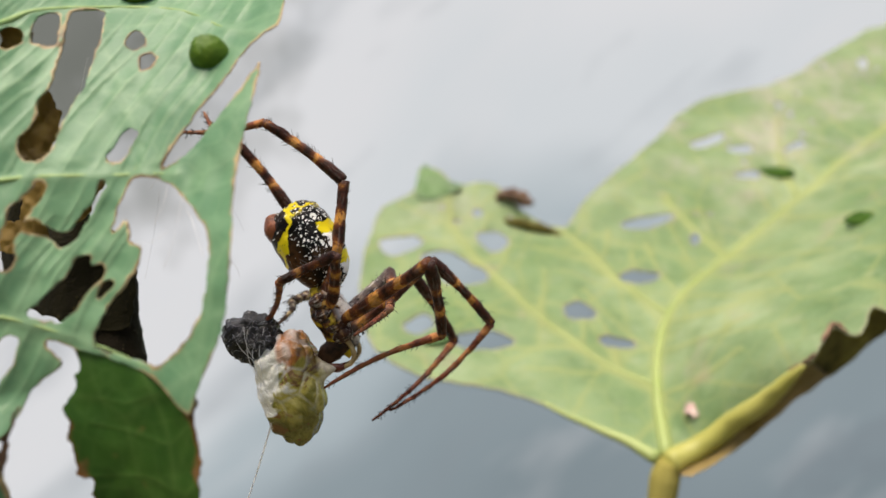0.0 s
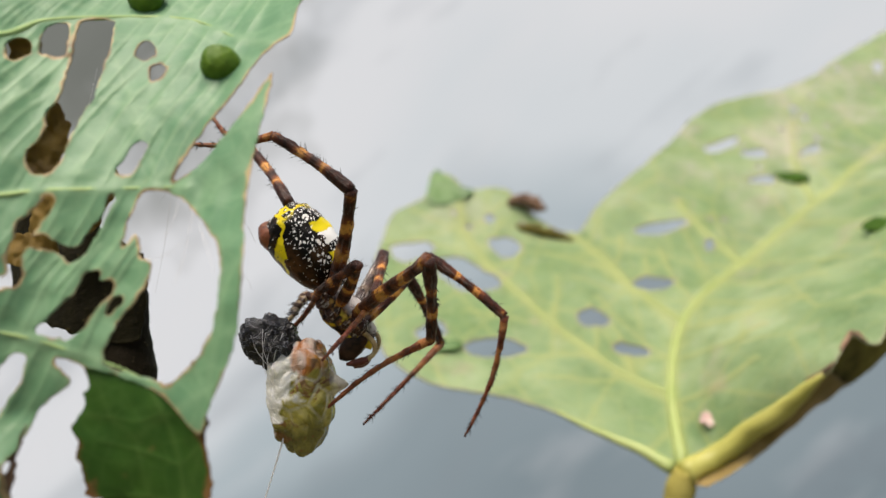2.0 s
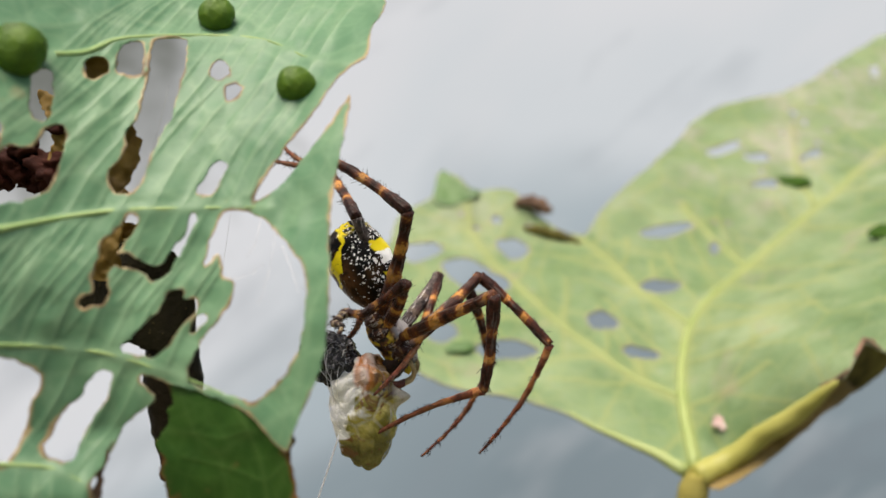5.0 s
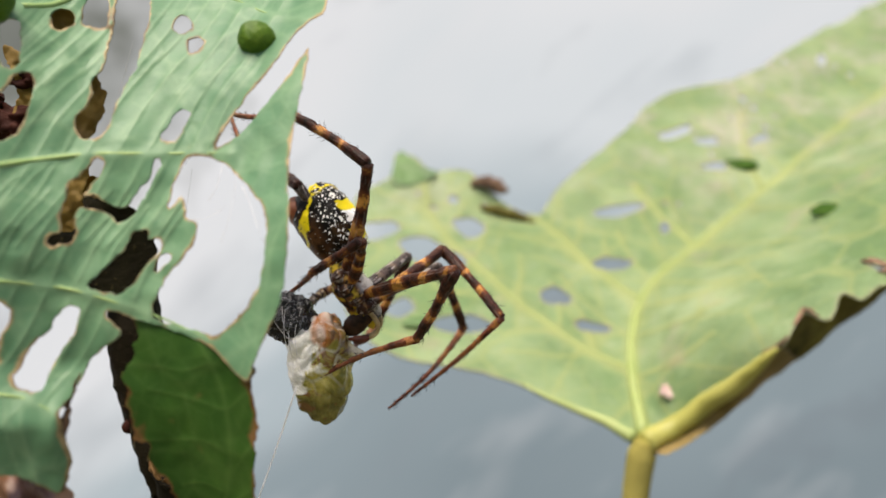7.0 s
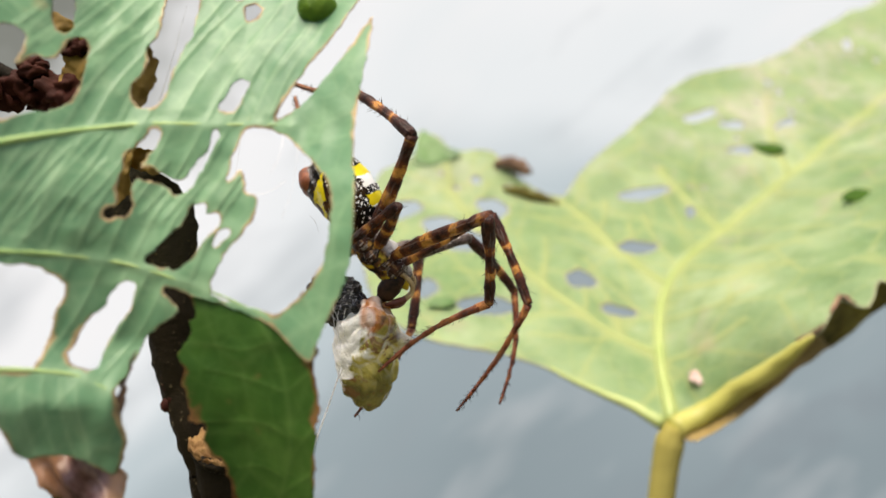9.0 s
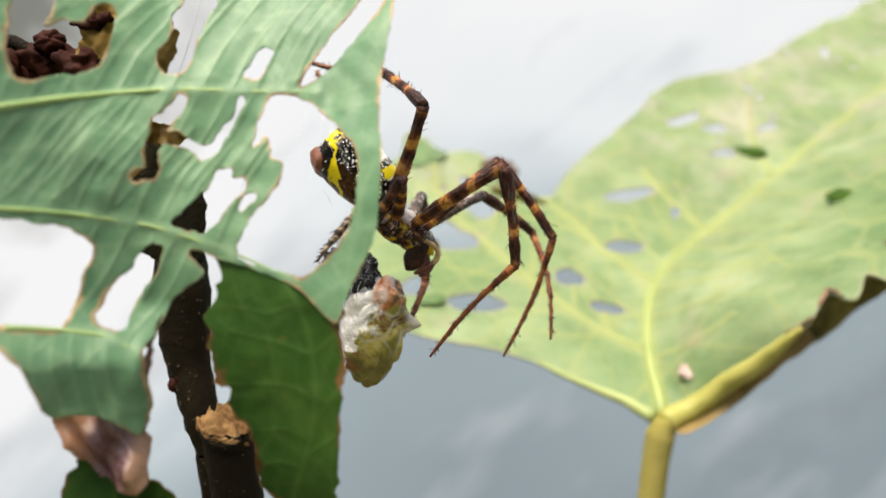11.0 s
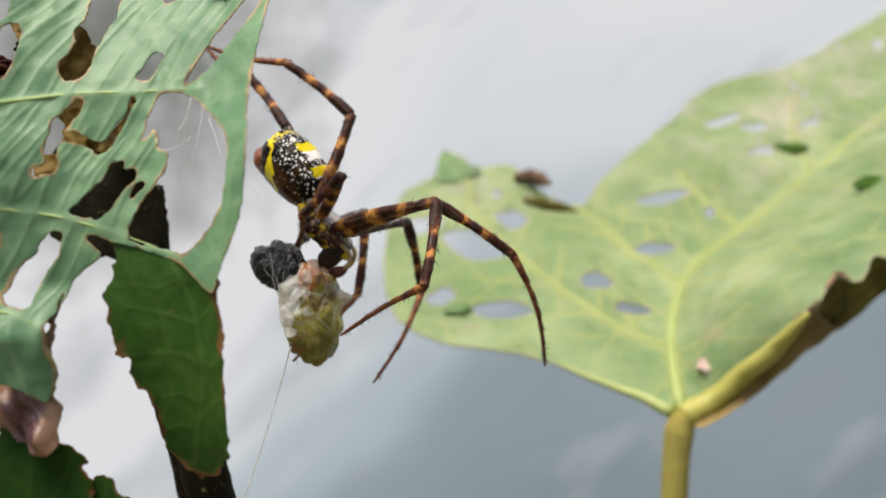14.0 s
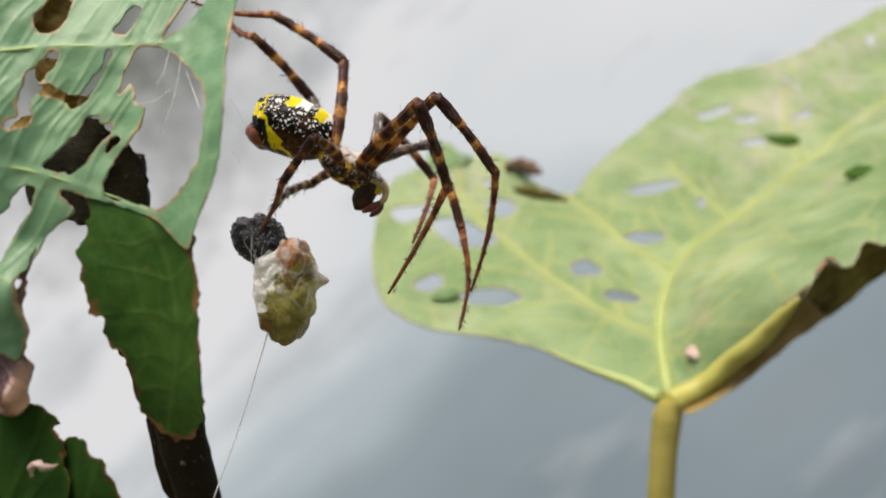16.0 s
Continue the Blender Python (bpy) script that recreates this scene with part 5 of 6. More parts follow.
    for n, (key, sizes) in enumerate(LEG_SIZES.items()):
        for kind, size, skin in zip(("thigh", "shin", "foot"), sizes, (LEG_GREY if key in ("l1", "l2", "l4") else LEG_A, LEG_PALE if key == "l3" else LEG_B, LEG_PALE if key == "l3" else LEG_C)):
            bow = {"thigh": 0.4, "shin": 0.25, "foot": -0.6 if key in ("r4", "l4") else 1.0}[kind]
            legs[key, kind] = part("leg_" + kind, limb(kind, size, n + len(kind) * 7, 0.80 if key in ("r3", "l3") else 0.90, bow), skin, body)
            tagged(part("bristles", bristles(kind, size, n * 3 + len(kind), bow), HAIR, legs[key, kind]), kind="stuff")
        x, y, z = ROOTS[key]
        bm = bmesh.new()
        blob(bm, (x, y, z - 0.5), (0.95, 1.15, 1.2), 0.25, 0.9, 3, n)
        part("leg_base", bm, LEG_ROOT, body)
    return body, gaster, legs


SPIDER, GASTER, LEGS = spider()


# ---- the wrapped prey ----
def prey():
    bundle = thing("wrapped_prey", held(-21, 104, -9.6), "pale insect bundled in silk with a shiny black head", "prey")
    bm = bmesh.new()
    deep = bm.verts.layers.float.new("crease")
    for v in blob(bm, (0, 0, 0), (1, 1, 1), 0.0, 0.4, 6, 2):
        q = v.co.copy()
        q *= (abs(q.x) ** 2.7 + abs(q.y) ** 2.7 + abs(q.z) ** 2.7) ** (-1 / 2.7)
        z = q.z
        wide = 1.0 + 0.10 * z - 0.20 * max(0, -z - 0.45)
        p = Vector((q.x * 3.6 * wide, q.y * 3.4 * wide, z * 6.2))
        near = noise.voronoi(p * 0.36 + Vector((2, 5, 1)))[0]
        v[deep] = near[1] - near[0]
        p *= 1 + 0.09 * noise.noise(p * 0.42 + Vector((3, 1, 7))) + 0.05 * noise.noise(p * 0.85) + 0.012 * noise.noise(p * 3.5) + 0.13 * (min(0.45, v[deep]) ** 0.6 - 0.5)
        d = (p - Vector((3.3, -0.6, 1.2))).length
        v.co = p + Vector((2.0, -0.3, -0.1)) * math.exp(-(d / 0.85) ** 2)
    wrapped = part("wrapped_body", bm, PREY, bundle, "cream and olive wrapped insect body")
    wrapped.matrix_basis = pose(4.3 * MM, 0.3 * MM, -5.5 * MM, 0, -11, 0)
    bm = bmesh.new()
    for v in blob(bm, (0, 0, 0), (3.4, 2.7, 2.7), 0.0, 0.5, 5, 5, (0, 22, 0)):
        v.co *= 1 + 0.2 * noise.noise(v.co * 0.55) - 0.26 * abs(noise.noise(v.co + Vector((7, 0, 0)))) + 0.09 + 0.08 * noise.noise(v.co * 2.6)
        v.co += Vector((0.5, 0.1, -0.3))
    part("black_head", bm, BLACK, bundle, "shiny black wrapped head")
    random.seed(21)
    for k in range(5):
        x = random.uniform(-2.4, 1.8)
        a = Vector((x, -2.4 + random.uniform(-0.2, 0.6), random.uniform(-0.6, 1.4)))
        b = Vector((random.uniform(0.9, 2.4), -2.6 + random.uniform(-0.3, 0.4), random.uniform(-4.6, -2.6)))
        part("silk_strand", tube(bmesh.new(), bend([a, (a + b) / 2 + Vector((-0.4, -0.35, 0)), b], 5), (0.02, 0.03, 0.02), 5), SILK, bundle, "white silk strand")
    return bundle


BUNDLE = prey()


# ---- what moves ----
STANCES = []


def stance(t, place, **joints):
    """The spider at t: waist x, z, slope of the forebody, bend and swing of the abdomen; per leg its knee, ankle and tip in the body's space."""
    STANCES.append((t, place, joints))


def between(t, rows, times):
    """A smooth course through rows of numbers."""
    k = max(0, min(len(times) - 2, int(np.searchsorted(times, t, "right")) - 1))
    h = times[k + 1] - times[k]
    s = (t - times[k]) / h

    def slope(i):
        a, b = max(0, i - 1), min(len(times) - 1, i + 1)
        return (rows[b] - rows[a]) / (times[b] - times[a])

    p, q, m, n = rows[k], rows[k + 1], slope(k) * h, slope(k + 1) * h
    return p + m * s + (3 * (q - p) - 2 * m - n) * s * s + (2 * (p - q) + m + n) * s ** 3


def aim(start, end):
    """A piece's pose from one joint to the next, its bow outwards."""
    z = (end - start).normalized()
    x = (Vector((0, 0, 1)) - z * z.z)
    x = x.normalized() if x.length > 0.02 else Vector((1, 0, 0))
    y = z.cross(x).normalized()
    m = Matrix((y.cross(z), y, z)).transposed().to_4x4()
    m.translation = start * MM
    return m


def motions():
    stance(0, (-13.4, -4.6, -61, 5, 19),
           r4=(-9.4, -0.1, 8.0, -19.2, -0.6, 3.5, -23.8, 3.5, -5.9),
           l4=(-9.8, 5.0, 0.7, -19.9, 3.7, -0.9, -25.7, 8.5, -3.1),
           r3=(-2.4, -6.6, 3.8, -2.9, -4.1, -3.0, 0.4, -1.1, -8.6),
           l3=(-0.5, 9.3, -2.8, -0.7, 5.6, -4.5, 0.9, -0.2, -6.0),
           r1=(3.0, 4.1, 12.2, 13.0, 8.6, 14.7, 16.4, 9.1, -1.1),
           r2=(3.0, -10.4, 12.0, 10.5, -3.7, 9.4, 9.4, -2.0, -4.7),
           l1=(3.6, 8.4, 9.4, 13.2, 14.1, 9.6, 16.3, 8.5, -3.4),
           l2=(1.8, 9.5, 7.0, 5.3, -1.1, 5.7, 5.6, -13.1, 2.4))
    stance(0.5, (-10.9, 0.2, -36, 8, 26),
           r4=(-4.7, -8.8, 9.3, -14.2, -4.1, 7.1, -22.0, 0.4, 0.3),
           l4=(-9.1, 4.1, 4.6, -19.0, 6.8, 5.1, -25.4, 11.2, 4.0),
           r3=(-0.5, -9.0, -0.5, -1.5, -6.0, -7.0, -1.8, -2.8, -13.5),
           l3=(-2.2, 7.9, -4.0, -3.3, 4.3, -5.3, -2.6, 2.4, -11.2),
           r1=(2.3, 4.2, 12.0, 13.5, 5.8, 11.6, 10.9, 4.2, -4.2),
           r2=(4.9, -12.5, 10.1, 12.3, -9.7, 3.3, 9.0, -2.1, -8.1),
           l1=(2.8, 6.3, 10.5, 11.6, 12.6, 7.4, 9.4, 8.8, -6.4),
           l2=(1.9, 10.1, 6.2, 4.0, 4.0, -3.0, 4.3, -6.4, -9.9))
    stance(1, (-11.2, -0.7, -25, 2, 0),
           r4=(-2.8, -8.7, 10.3, -13.2, -5.8, 10.3, -21.5, 0.2, 5.4),
           l4=(-7.0, 2.1, 8.1, -14.5, 9.0, 9.6, -22.1, 10.2, 10.6),
           r3=(-1.5, -8.5, -0.1, -3.1, -5.1, -6.2, -4.3, -2.2, -12.7),
           l3=(-5.7, 4.2, -2.4, -6.3, 4.1, -6.5, -3.9, 0.3, -10.7),
           r1=(11.2, 3.6, 11.1, 20.4, -0.4, 5.9, 20.6, 7.0, -8.4),
           r2=(7.5, -12.6, 9.4, 15.8, -10.6, 3.4, 16.1, -3.1, -8.7),
           l1=(3.7, 6.8, 10.5, 13.3, 6.3, 4.7, 17.5, 11.8, -8.1),
           l2=(-0.5, 8.9, 6.6, 1.7, 3.0, -2.6, 2.1, -7.2, -9.8))
    stance(1.2, (-10.1, 1.9, -32, 23, 0),
           r4=(-4.8, -9.4, 8.8, -14.8, -5.9, 6.9, -21.8, 0.4, 0.6),
           l4=(-7.9, 1.7, 7.1, -16.5, 7.3, 6.9, -23.8, 10.2, 6.8),
           r3=(-1.5, -8.3, -2.2, -1.8, -7.8, -9.4, -2.5, -2.8, -14.5),
           l3=(-5.1, 0.1, -4.6, -5.3, 1.0, -8.6, -2.4, -2.8, -12.5),
           r1=(8.8, 3.3, 12.2, 18.9, 0.7, 16.3, 32.4, 8.0, 21.4),
           r2=(3.9, -12.2, 10.5, 14.1, -10.4, 9.3, 23.0, -2.9, 1.3),
           l1=(3.1, 8.1, 9.5, 12.2, 13.0, 5.1, 16.5, 8.0, -7.9),
           l2=(-2.4, 9.5, 3.7, 1.1, 2.0, -3.8, 3.4, -7.1, -12.0))
    stance(1.5, (-11.9, -0.8, -46, 21, 0),
           r4=(-6.2, -8.6, 8.4, -16.0, -4.9, 6.0, -21.8, 1.2, -1.6),
           l4=(-8.2, -1.3, 6.1, -16.0, 5.5, 5.6, -23.5, 6.4, 3.7),
           r3=(-1.9, -8.3, -0.0, -1.0, -4.9, -6.3, 1.0, -0.6, -11.7),
           l3=(-4.3, 4.9, -4.7, -3.0, 3.1, -8.2, -0.2, -2.2, -9.6),
           r1=(3.1, 3.7, 12.4, 13.9, 2.6, 15.4, 27.7, 6.3, 7.9),
           r2=(3.8, -12.1, 10.5, 10.7, -6.4, 5.3, 12.1, -6.5, -8.8),
           l1=(0.6, 6.2, 9.8, 10.7, 10.7, 7.8, 15.2, 8.5, -5.8),
           l2=(-2.5, 8.0, 6.0, 2.8, 4.4, -3.2, 4.9, -7.4, -6.9))
    stance(1.8, (-14.1, -1.3, -63, 27, 9),
           r4=(-6.2, -9.9, 7.1, -15.3, -6.1, 2.7, -19.2, -0.3, -6.2),
           l4=(-8.1, -3.4, 4.8, -12.7, 5.4, 2.0, -19.9, 4.3, -0.7),
           r3=(-1.4, -8.2, 2.1, 0.6, -4.5, -3.7, 3.7, 0.7, -7.7),
           l3=(-1.0, 8.9, -3.2, 0.7, 6.6, -6.1, 2.7, 0.7, -6.0),
           r1=(0.9, 5.5, 10.7, 11.7, 4.7, 14.1, 23.4, 7.7, 3.5),
           r2=(1.4, -12.4, 9.9, 9.8, -7.7, 6.1, 13.0, -3.0, -7.0),
           l1=(3.2, 9.1, 8.7, 12.9, 14.5, 7.6, 17.1, 11.7, -6.0),
           l2=(-0.3, 8.9, 6.8, 5.5, -0.2, 3.8, 7.2, -11.4, -1.6))
    stance(2, (-14.3, -3.3, -46, -1, 19),
           r4=(-5.0, -7.9, 9.8, -15.1, -4.7, 7.8, -22.0, 0.2, 0.3),
           l4=(-9.8, 1.7, 3.5, -18.3, 7.6, 4.2, -25.5, 10.2, 3.5),
           r3=(0.8, -7.4, 5.0, -0.3, -2.7, -0.4, 0.4, 0.5, -6.8),
           l3=(-1.8, 8.5, -3.3, -1.2, 4.7, -4.8, -0.3, -1.2, -6.3),
           r1=(4.9, 7.2, 10.4, 16.1, 6.3, 12.0, 23.5, 10.9, -1.6),
           r2=(5.5, -12.0, 10.6, 11.5, -5.7, 4.9, 9.2, -2.6, -8.7),
           l1=(4.7, 10.8, 7.0, 13.8, 16.4, 3.7, 13.9, 9.6, -9.1),
           l2=(1.0, 9.5, 6.7, 4.4, -0.4, 2.8, 5.3, -11.1, -3.6))
    stance(2.5, (-14.7, -2.9, -61, 19, 35),
           r4=(-6.6, -8.5, 8.2, -15.7, -4.9, 3.6, -20.6, -0.4, -5.5),
           l4=(-10.1, 4.2, -0.7, -18.3, 10.1, -2.6, -25.4, 12.6, -4.4),
           r3=(1.2, -8.3, 3.8, 1.7, -4.1, -2.0, 2.7, 0.2, -7.7),
           l3=(-0.9, 8.9, -3.6, 0.1, 5.3, -5.3, 1.9, -0.3, -7.3),
           r1=(5.7, 6.1, 11.3, 16.3, 9.4, 13.3, 22.9, 13.5, -0.8),
           r2=(5.2, -11.7, 10.9, 12.2, -5.5, 6.3, 11.4, -2.1, -7.4),
           l1=(6.5, 11.4, 5.8, 15.5, 17.6, 3.2, 15.4, 8.7, -8.3),
           l2=(2.5, 10.5, 5.7, 6.8, 0.5, 3.3, 7.2, -11.7, 0.7))
    stance(3, (-11.2, 2, -30, 15, 8),
           r4=(-3.4, -10.0, 9.0, -13.4, -6.1, 7.8, -20.4, -0.4, 1.0),
           l4=(-7.8, 2.1, 7.2, -14.6, 9.8, 6.9, -22.2, 11.6, 7.4),
           r3=(0.1, -9.0, -1.7, -0.6, -6.1, -8.3, -1.3, -2.7, -14.6),
           l3=(-4.3, 3.8, -5.4, -4.4, 1.1, -8.5, -2.0, -3.4, -12.1),
           r1=(5.2, 4.1, 12.4, 15.0, 3.4, 6.8, 5.4, 10.0, -4.3),
           r2=(4.2, -11.8, 10.9, 11.7, -8.2, 4.6, 5.7, 2.1, -3.2),
           l1=(5.6, 8.1, 9.7, 11.7, 13.8, 2.2, 7.6, 3.7, -7.4),
           l2=(-0.4, 10.1, 4.9, 2.2, 3.1, -3.4, 3.7, -6.5, -11.3))
    stance(3.2, (-11.2, 1, -30, 17, 0),
           r4=(-3.4, -10.1, 8.9, -13.8, -7.1, 8.4, -20.7, -0.9, 2.1),
           l4=(-6.8, -3.0, 7.0, -11.3, 6.2, 6.9, -18.9, 5.1, 8.1),
           r3=(-0.4, -8.9, -1.2, -1.3, -6.1, -7.8, -2.2, -2.7, -14.0),
           l3=(-5.0, 0.3, -4.8, -4.8, 0.6, -8.9, -3.0, -4.7, -11.3),
           r1=(6.5, 4.2, 12.3, 15.8, 3.5, 6.0, 7.4, 9.4, -6.4),
           r2=(6.5, -12.7, 9.6, 14.0, -9.2, 3.3, 6.7, 0.3, -4.3),
           l1=(3.7, 8.1, 9.6, 12.6, 11.5, 3.6, 6.9, 1.5, -5.3),
           l2=(-1.9, 9.4, 4.6, 1.4, 3.0, -3.9, 2.9, -6.9, -11.5))
    stance(3.5, (-11, 2, -20, 6, 5),
           r4=(-1.9, -9.9, 9.6, -12.0, -6.1, 10.8, -19.8, -0.2, 5.2),
           l4=(-5.0, -1.9, 9.0, -14.3, 1.7, 11.4, -19.3, 7.8, 11.6),
           r3=(-1.3, -8.5, -1.3, -2.6, -4.8, -7.3, -4.4, -1.1, -13.2),
           l3=(-5.6, 0.2, -3.7, -6.5, 1.8, -7.3, -4.3, -2.2, -11.5),
           r1=(8.5, 4.4, 11.8, 17.8, 2.7, 17.9, 30.3, 8.7, 26.2),
           r2=(7.7, -12.2, 9.8, 15.3, -7.8, 4.2, 17.1, 0.1, -7.4),
           l1=(4.6, 8.6, 9.4, 13.7, 10.7, 3.1, 17.7, 4.2, -9.2),
           l2=(-1.4, 10.1, 3.9, 0.9, 4.2, -5.3, 1.6, -6.7, -11.5))
    stance(3.7, (-11.1, 1.1, -40, 23, 0),
           r4=(-5.3, -9.2, 8.6, -15.1, -5.6, 5.9, -21.2, 0.7, -1.4),
           l4=(-8.0, -1.8, 6.1, -13.7, 6.8, 6.0, -21.3, 5.6, 4.9),
           r3=(-0.6, -8.9, -1.1, 0.0, -7.1, -8.1, -0.2, -1.7, -12.8),
           l3=(-4.3, 0.1, -5.7, -3.5, -0.5, -9.7, -0.9, -5.9, -11.2),
           r1=(9.5, 3.8, 11.8, 20.2, 2.1, 15.2, 35.0, 8.3, 16.0),
           r2=(8.7, -12.6, 8.8, 16.1, -9.7, 2.0, 14.4, -3.7, -10.7),
           l1=(2.0, 8.4, 9.0, 11.7, 13.1, 5.9, 21.2, 10.0, -4.6),
           l2=(-3.4, 8.6, 3.9, 1.9, 2.9, -4.2, 4.8, -8.2, -9.1))
    stance(4, (-13.9, -3.7, -55, 10, 24),
           r4=(-7.1, -7.1, 8.8, -16.2, -2.8, 4.9, -21.5, 3.9, -2.4),
           l4=(-9.2, -0.8, 4.6, -15.3, 7.5, 4.5, -22.7, 6.3, 2.4),
           r3=(-1.7, -7.1, 3.9, -0.4, -3.5, -2.2, 1.5, 0.3, -8.0),
           l3=(-3.5, 6.5, -4.3, -2.9, 2.8, -6.0, -0.5, -2.8, -5.3),
           r1=(2.8, 4.0, 12.2, 13.4, 2.5, 15.6, 24.6, 6.3, 4.6),
           r2=(3.7, -10.8, 11.7, 12.9, -9.2, 7.1, 12.6, -3.9, -6.0),
           l1=(1.0, 6.8, 9.7, 11.1, 11.0, 7.4, 18.5, 13.3, -4.8),
           l2=(-1.9, 7.5, 7.0, 1.8, -2.7, 4.3, 5.6, -13.4, -1.0))
    stance(6.5, (-14, -3.3, -53, -4, 28),
           r4=(-6.0, -7.8, 9.2, -14.6, -1.9, 6.4, -20.8, 5.7, 0.8),
           l4=(-9.8, -0.8, 2.9, -17.6, 5.8, 2.1, -20.5, 12.7, -0.1),
           r3=(0.7, -7.8, 4.4, -0.3, -4.5, -1.9, 0.2, 1.1, -6.4),
           l3=(1.2, 9.2, -4.0, 1.1, 5.5, -5.7, 1.3, -0.5, -7.4),
           r1=(6.5, 6.7, 10.7, 17.6, 4.7, 11.6, 19.5, 10.5, -3.3),
           r2=(8.4, -11.9, 9.9, 12.4, -6.6, 1.9, 9.2, -2.6, -11.4),
           l1=(8.7, 8.7, 8.4, 17.4, 15.6, 6.5, 18.8, 10.7, -7.1),
           l2=(4.7, 9.7, 6.9, 9.8, 11.2, -3.0, 8.0, -0.0, -8.3))
    stance(7, (-13.4, -4.3, -56, 2, 36),
           r4=(-7.7, -5.7, 8.9, -17.1, -2.0, 5.0, -23.3, 4.2, -2.1),
           l4=(-10.3, -0.0, 1.0, -16.8, 7.4, -1.6, -23.5, 11.5, -1.8),
           r3=(-1.1, -7.6, 3.8, -1.2, -4.5, -2.7, -0.7, 0.6, -7.8),
           l3=(1.4, 9.2, -4.2, 1.4, 5.2, -5.4, 1.7, -0.7, -7.0),
           r1=(5.0, 6.4, 11.0, 15.5, 2.3, 12.3, 18.2, 8.8, -2.2),
           r2=(6.8, -12.1, 10.2, 11.1, -6.2, 2.8, 8.9, -3.4, -11.0),
           l1=(6.5, 8.4, 9.4, 15.5, 14.9, 7.9, 18.2, 10.6, -5.7),
           l2=(3.4, 9.7, 7.0, 8.8, 13.7, -1.9, 8.8, 1.9, -5.8))
    stance(7.5, (-12.9, -1.6, -50, 2, 40),
           r4=(-6.4, -7.3, 9.2, -15.0, -1.6, 6.2, -21.6, 4.7, -0.6),
           l4=(-10.1, 1.4, 2.5, -17.7, 8.3, 1.9, -23.9, 13.0, 0.6),
           r3=(0.5, -8.9, 2.2, 0.1, -4.5, -3.5, 1.2, -2.0, -10.2),
           l3=(1.7, 8.7, -5.0, 2.5, 5.1, -6.9, 2.9, -1.0, -7.6),
           r1=(5.5, 5.5, 11.6, 16.0, 1.5, 12.6, 19.6, 8.1, -1.7),
           r2=(8.9, -12.5, 8.8, 12.4, -8.5, -0.1, 9.9, -5.2, -13.7),
           l1=(6.0, 8.4, 9.5, 14.8, 15.3, 9.6, 18.0, 10.9, -3.8),
           l2=(3.5, 10.2, 6.3, 6.8, 2.5, -1.1, 6.6, -9.0, -5.9))
    stance(8, (-12.9, -0, -19, -1, 31),
           r4=(-0.7, -9.3, 10.4, -8.4, -1.9, 11.9, -16.5, 5.9, 10.7),
           l4=(-5.2, 6.5, 8.1, -9.8, 15.6, 9.5, -16.7, 13.1, 12.1),
           r3=(1.5, -9.3, 1.2, -0.6, -4.9, -4.1, -2.7, -1.8, -10.2),
           l3=(-2.5, 6.7, -5.3, -2.9, 2.9, -6.9, -2.3, -3.0, -8.5),
           r1=(10.5, 3.4, 11.5, 18.8, 2.3, 4.0, 8.7, 8.5, -7.0),
           r2=(9.0, -11.7, 9.7, 15.6, -10.7, 1.8, 8.2, -0.6, -4.9),
           l1=(7.7, 8.9, 8.7, 15.7, 12.2, 1.7, 7.2, 3.1, -5.7),
           l2=(0.9, 9.5, 6.7, 1.1, 5.3, -3.7, 1.1, -5.8, -9.3))
    stance(8.5, (-12.6, 0.7, -24, 7, 24),
           r4=(-1.1, -10.9, 9.0, -8.6, -3.2, 10.0, -17.5, 3.2, 7.4),
           l4=(-5.6, 2.2, 9.2, -11.9, 10.2, 10.7, -17.7, 14.6, 13.5),
           r3=(0.8, -9.4, 0.1, -1.0, -5.5, -5.7, -2.4, -1.8, -11.7),
           l3=(-3.5, 7.4, -2.7, -3.2, 5.3, -6.2, -2.0, 0.5, -9.9),
           r1=(8.0, 3.4, 12.4, 18.5, 2.4, 8.4, 24.3, 8.9, -5.2),
           r2=(8.8, -13.4, 7.6, 15.6, -11.2, 0.1, 14.3, -4.1, -12.2),
           l1=(11.2, 6.3, 8.8, 20.4, 10.3, 3.7, 30.3, 17.2, -4.3),
           l2=(2.3, 8.7, 7.9, 4.5, 8.5, -3.1, 3.7, -0.8, -11.3))
    stance(9, (-16.3, -3.1, -43, -4, 33),
           r4=(-3.4, -6.6, 11.3, -11.3, 0.7, 10.8, -19.3, 7.3, 6.4),
           l4=(-8.3, -3.4, 4.3, -13.8, 5.2, 5.3, -17.9, 11.8, 5.9),
           r3=(0.7, -7.4, 4.9, -0.2, -3.6, -1.1, 0.2, 2.0, -5.6),
           l3=(0.0, 9.2, -3.5, 0.1, 5.7, -5.7, 0.9, -0.3, -6.7),
           r1=(9.0, 3.8, 11.9, 19.2, 2.3, 7.5, 22.8, 6.9, -7.5),
           r2=(7.9, -11.6, 10.4, 14.8, -6.6, 4.3, 11.7, -3.9, -9.3),
           l1=(9.4, 8.5, 8.3, 18.7, 14.7, 7.8, 27.1, 12.1, -3.8),
           l2=(5.6, 11.4, 3.6, 12.0, 6.7, -4.3, 13.9, 1.7, -15.6))
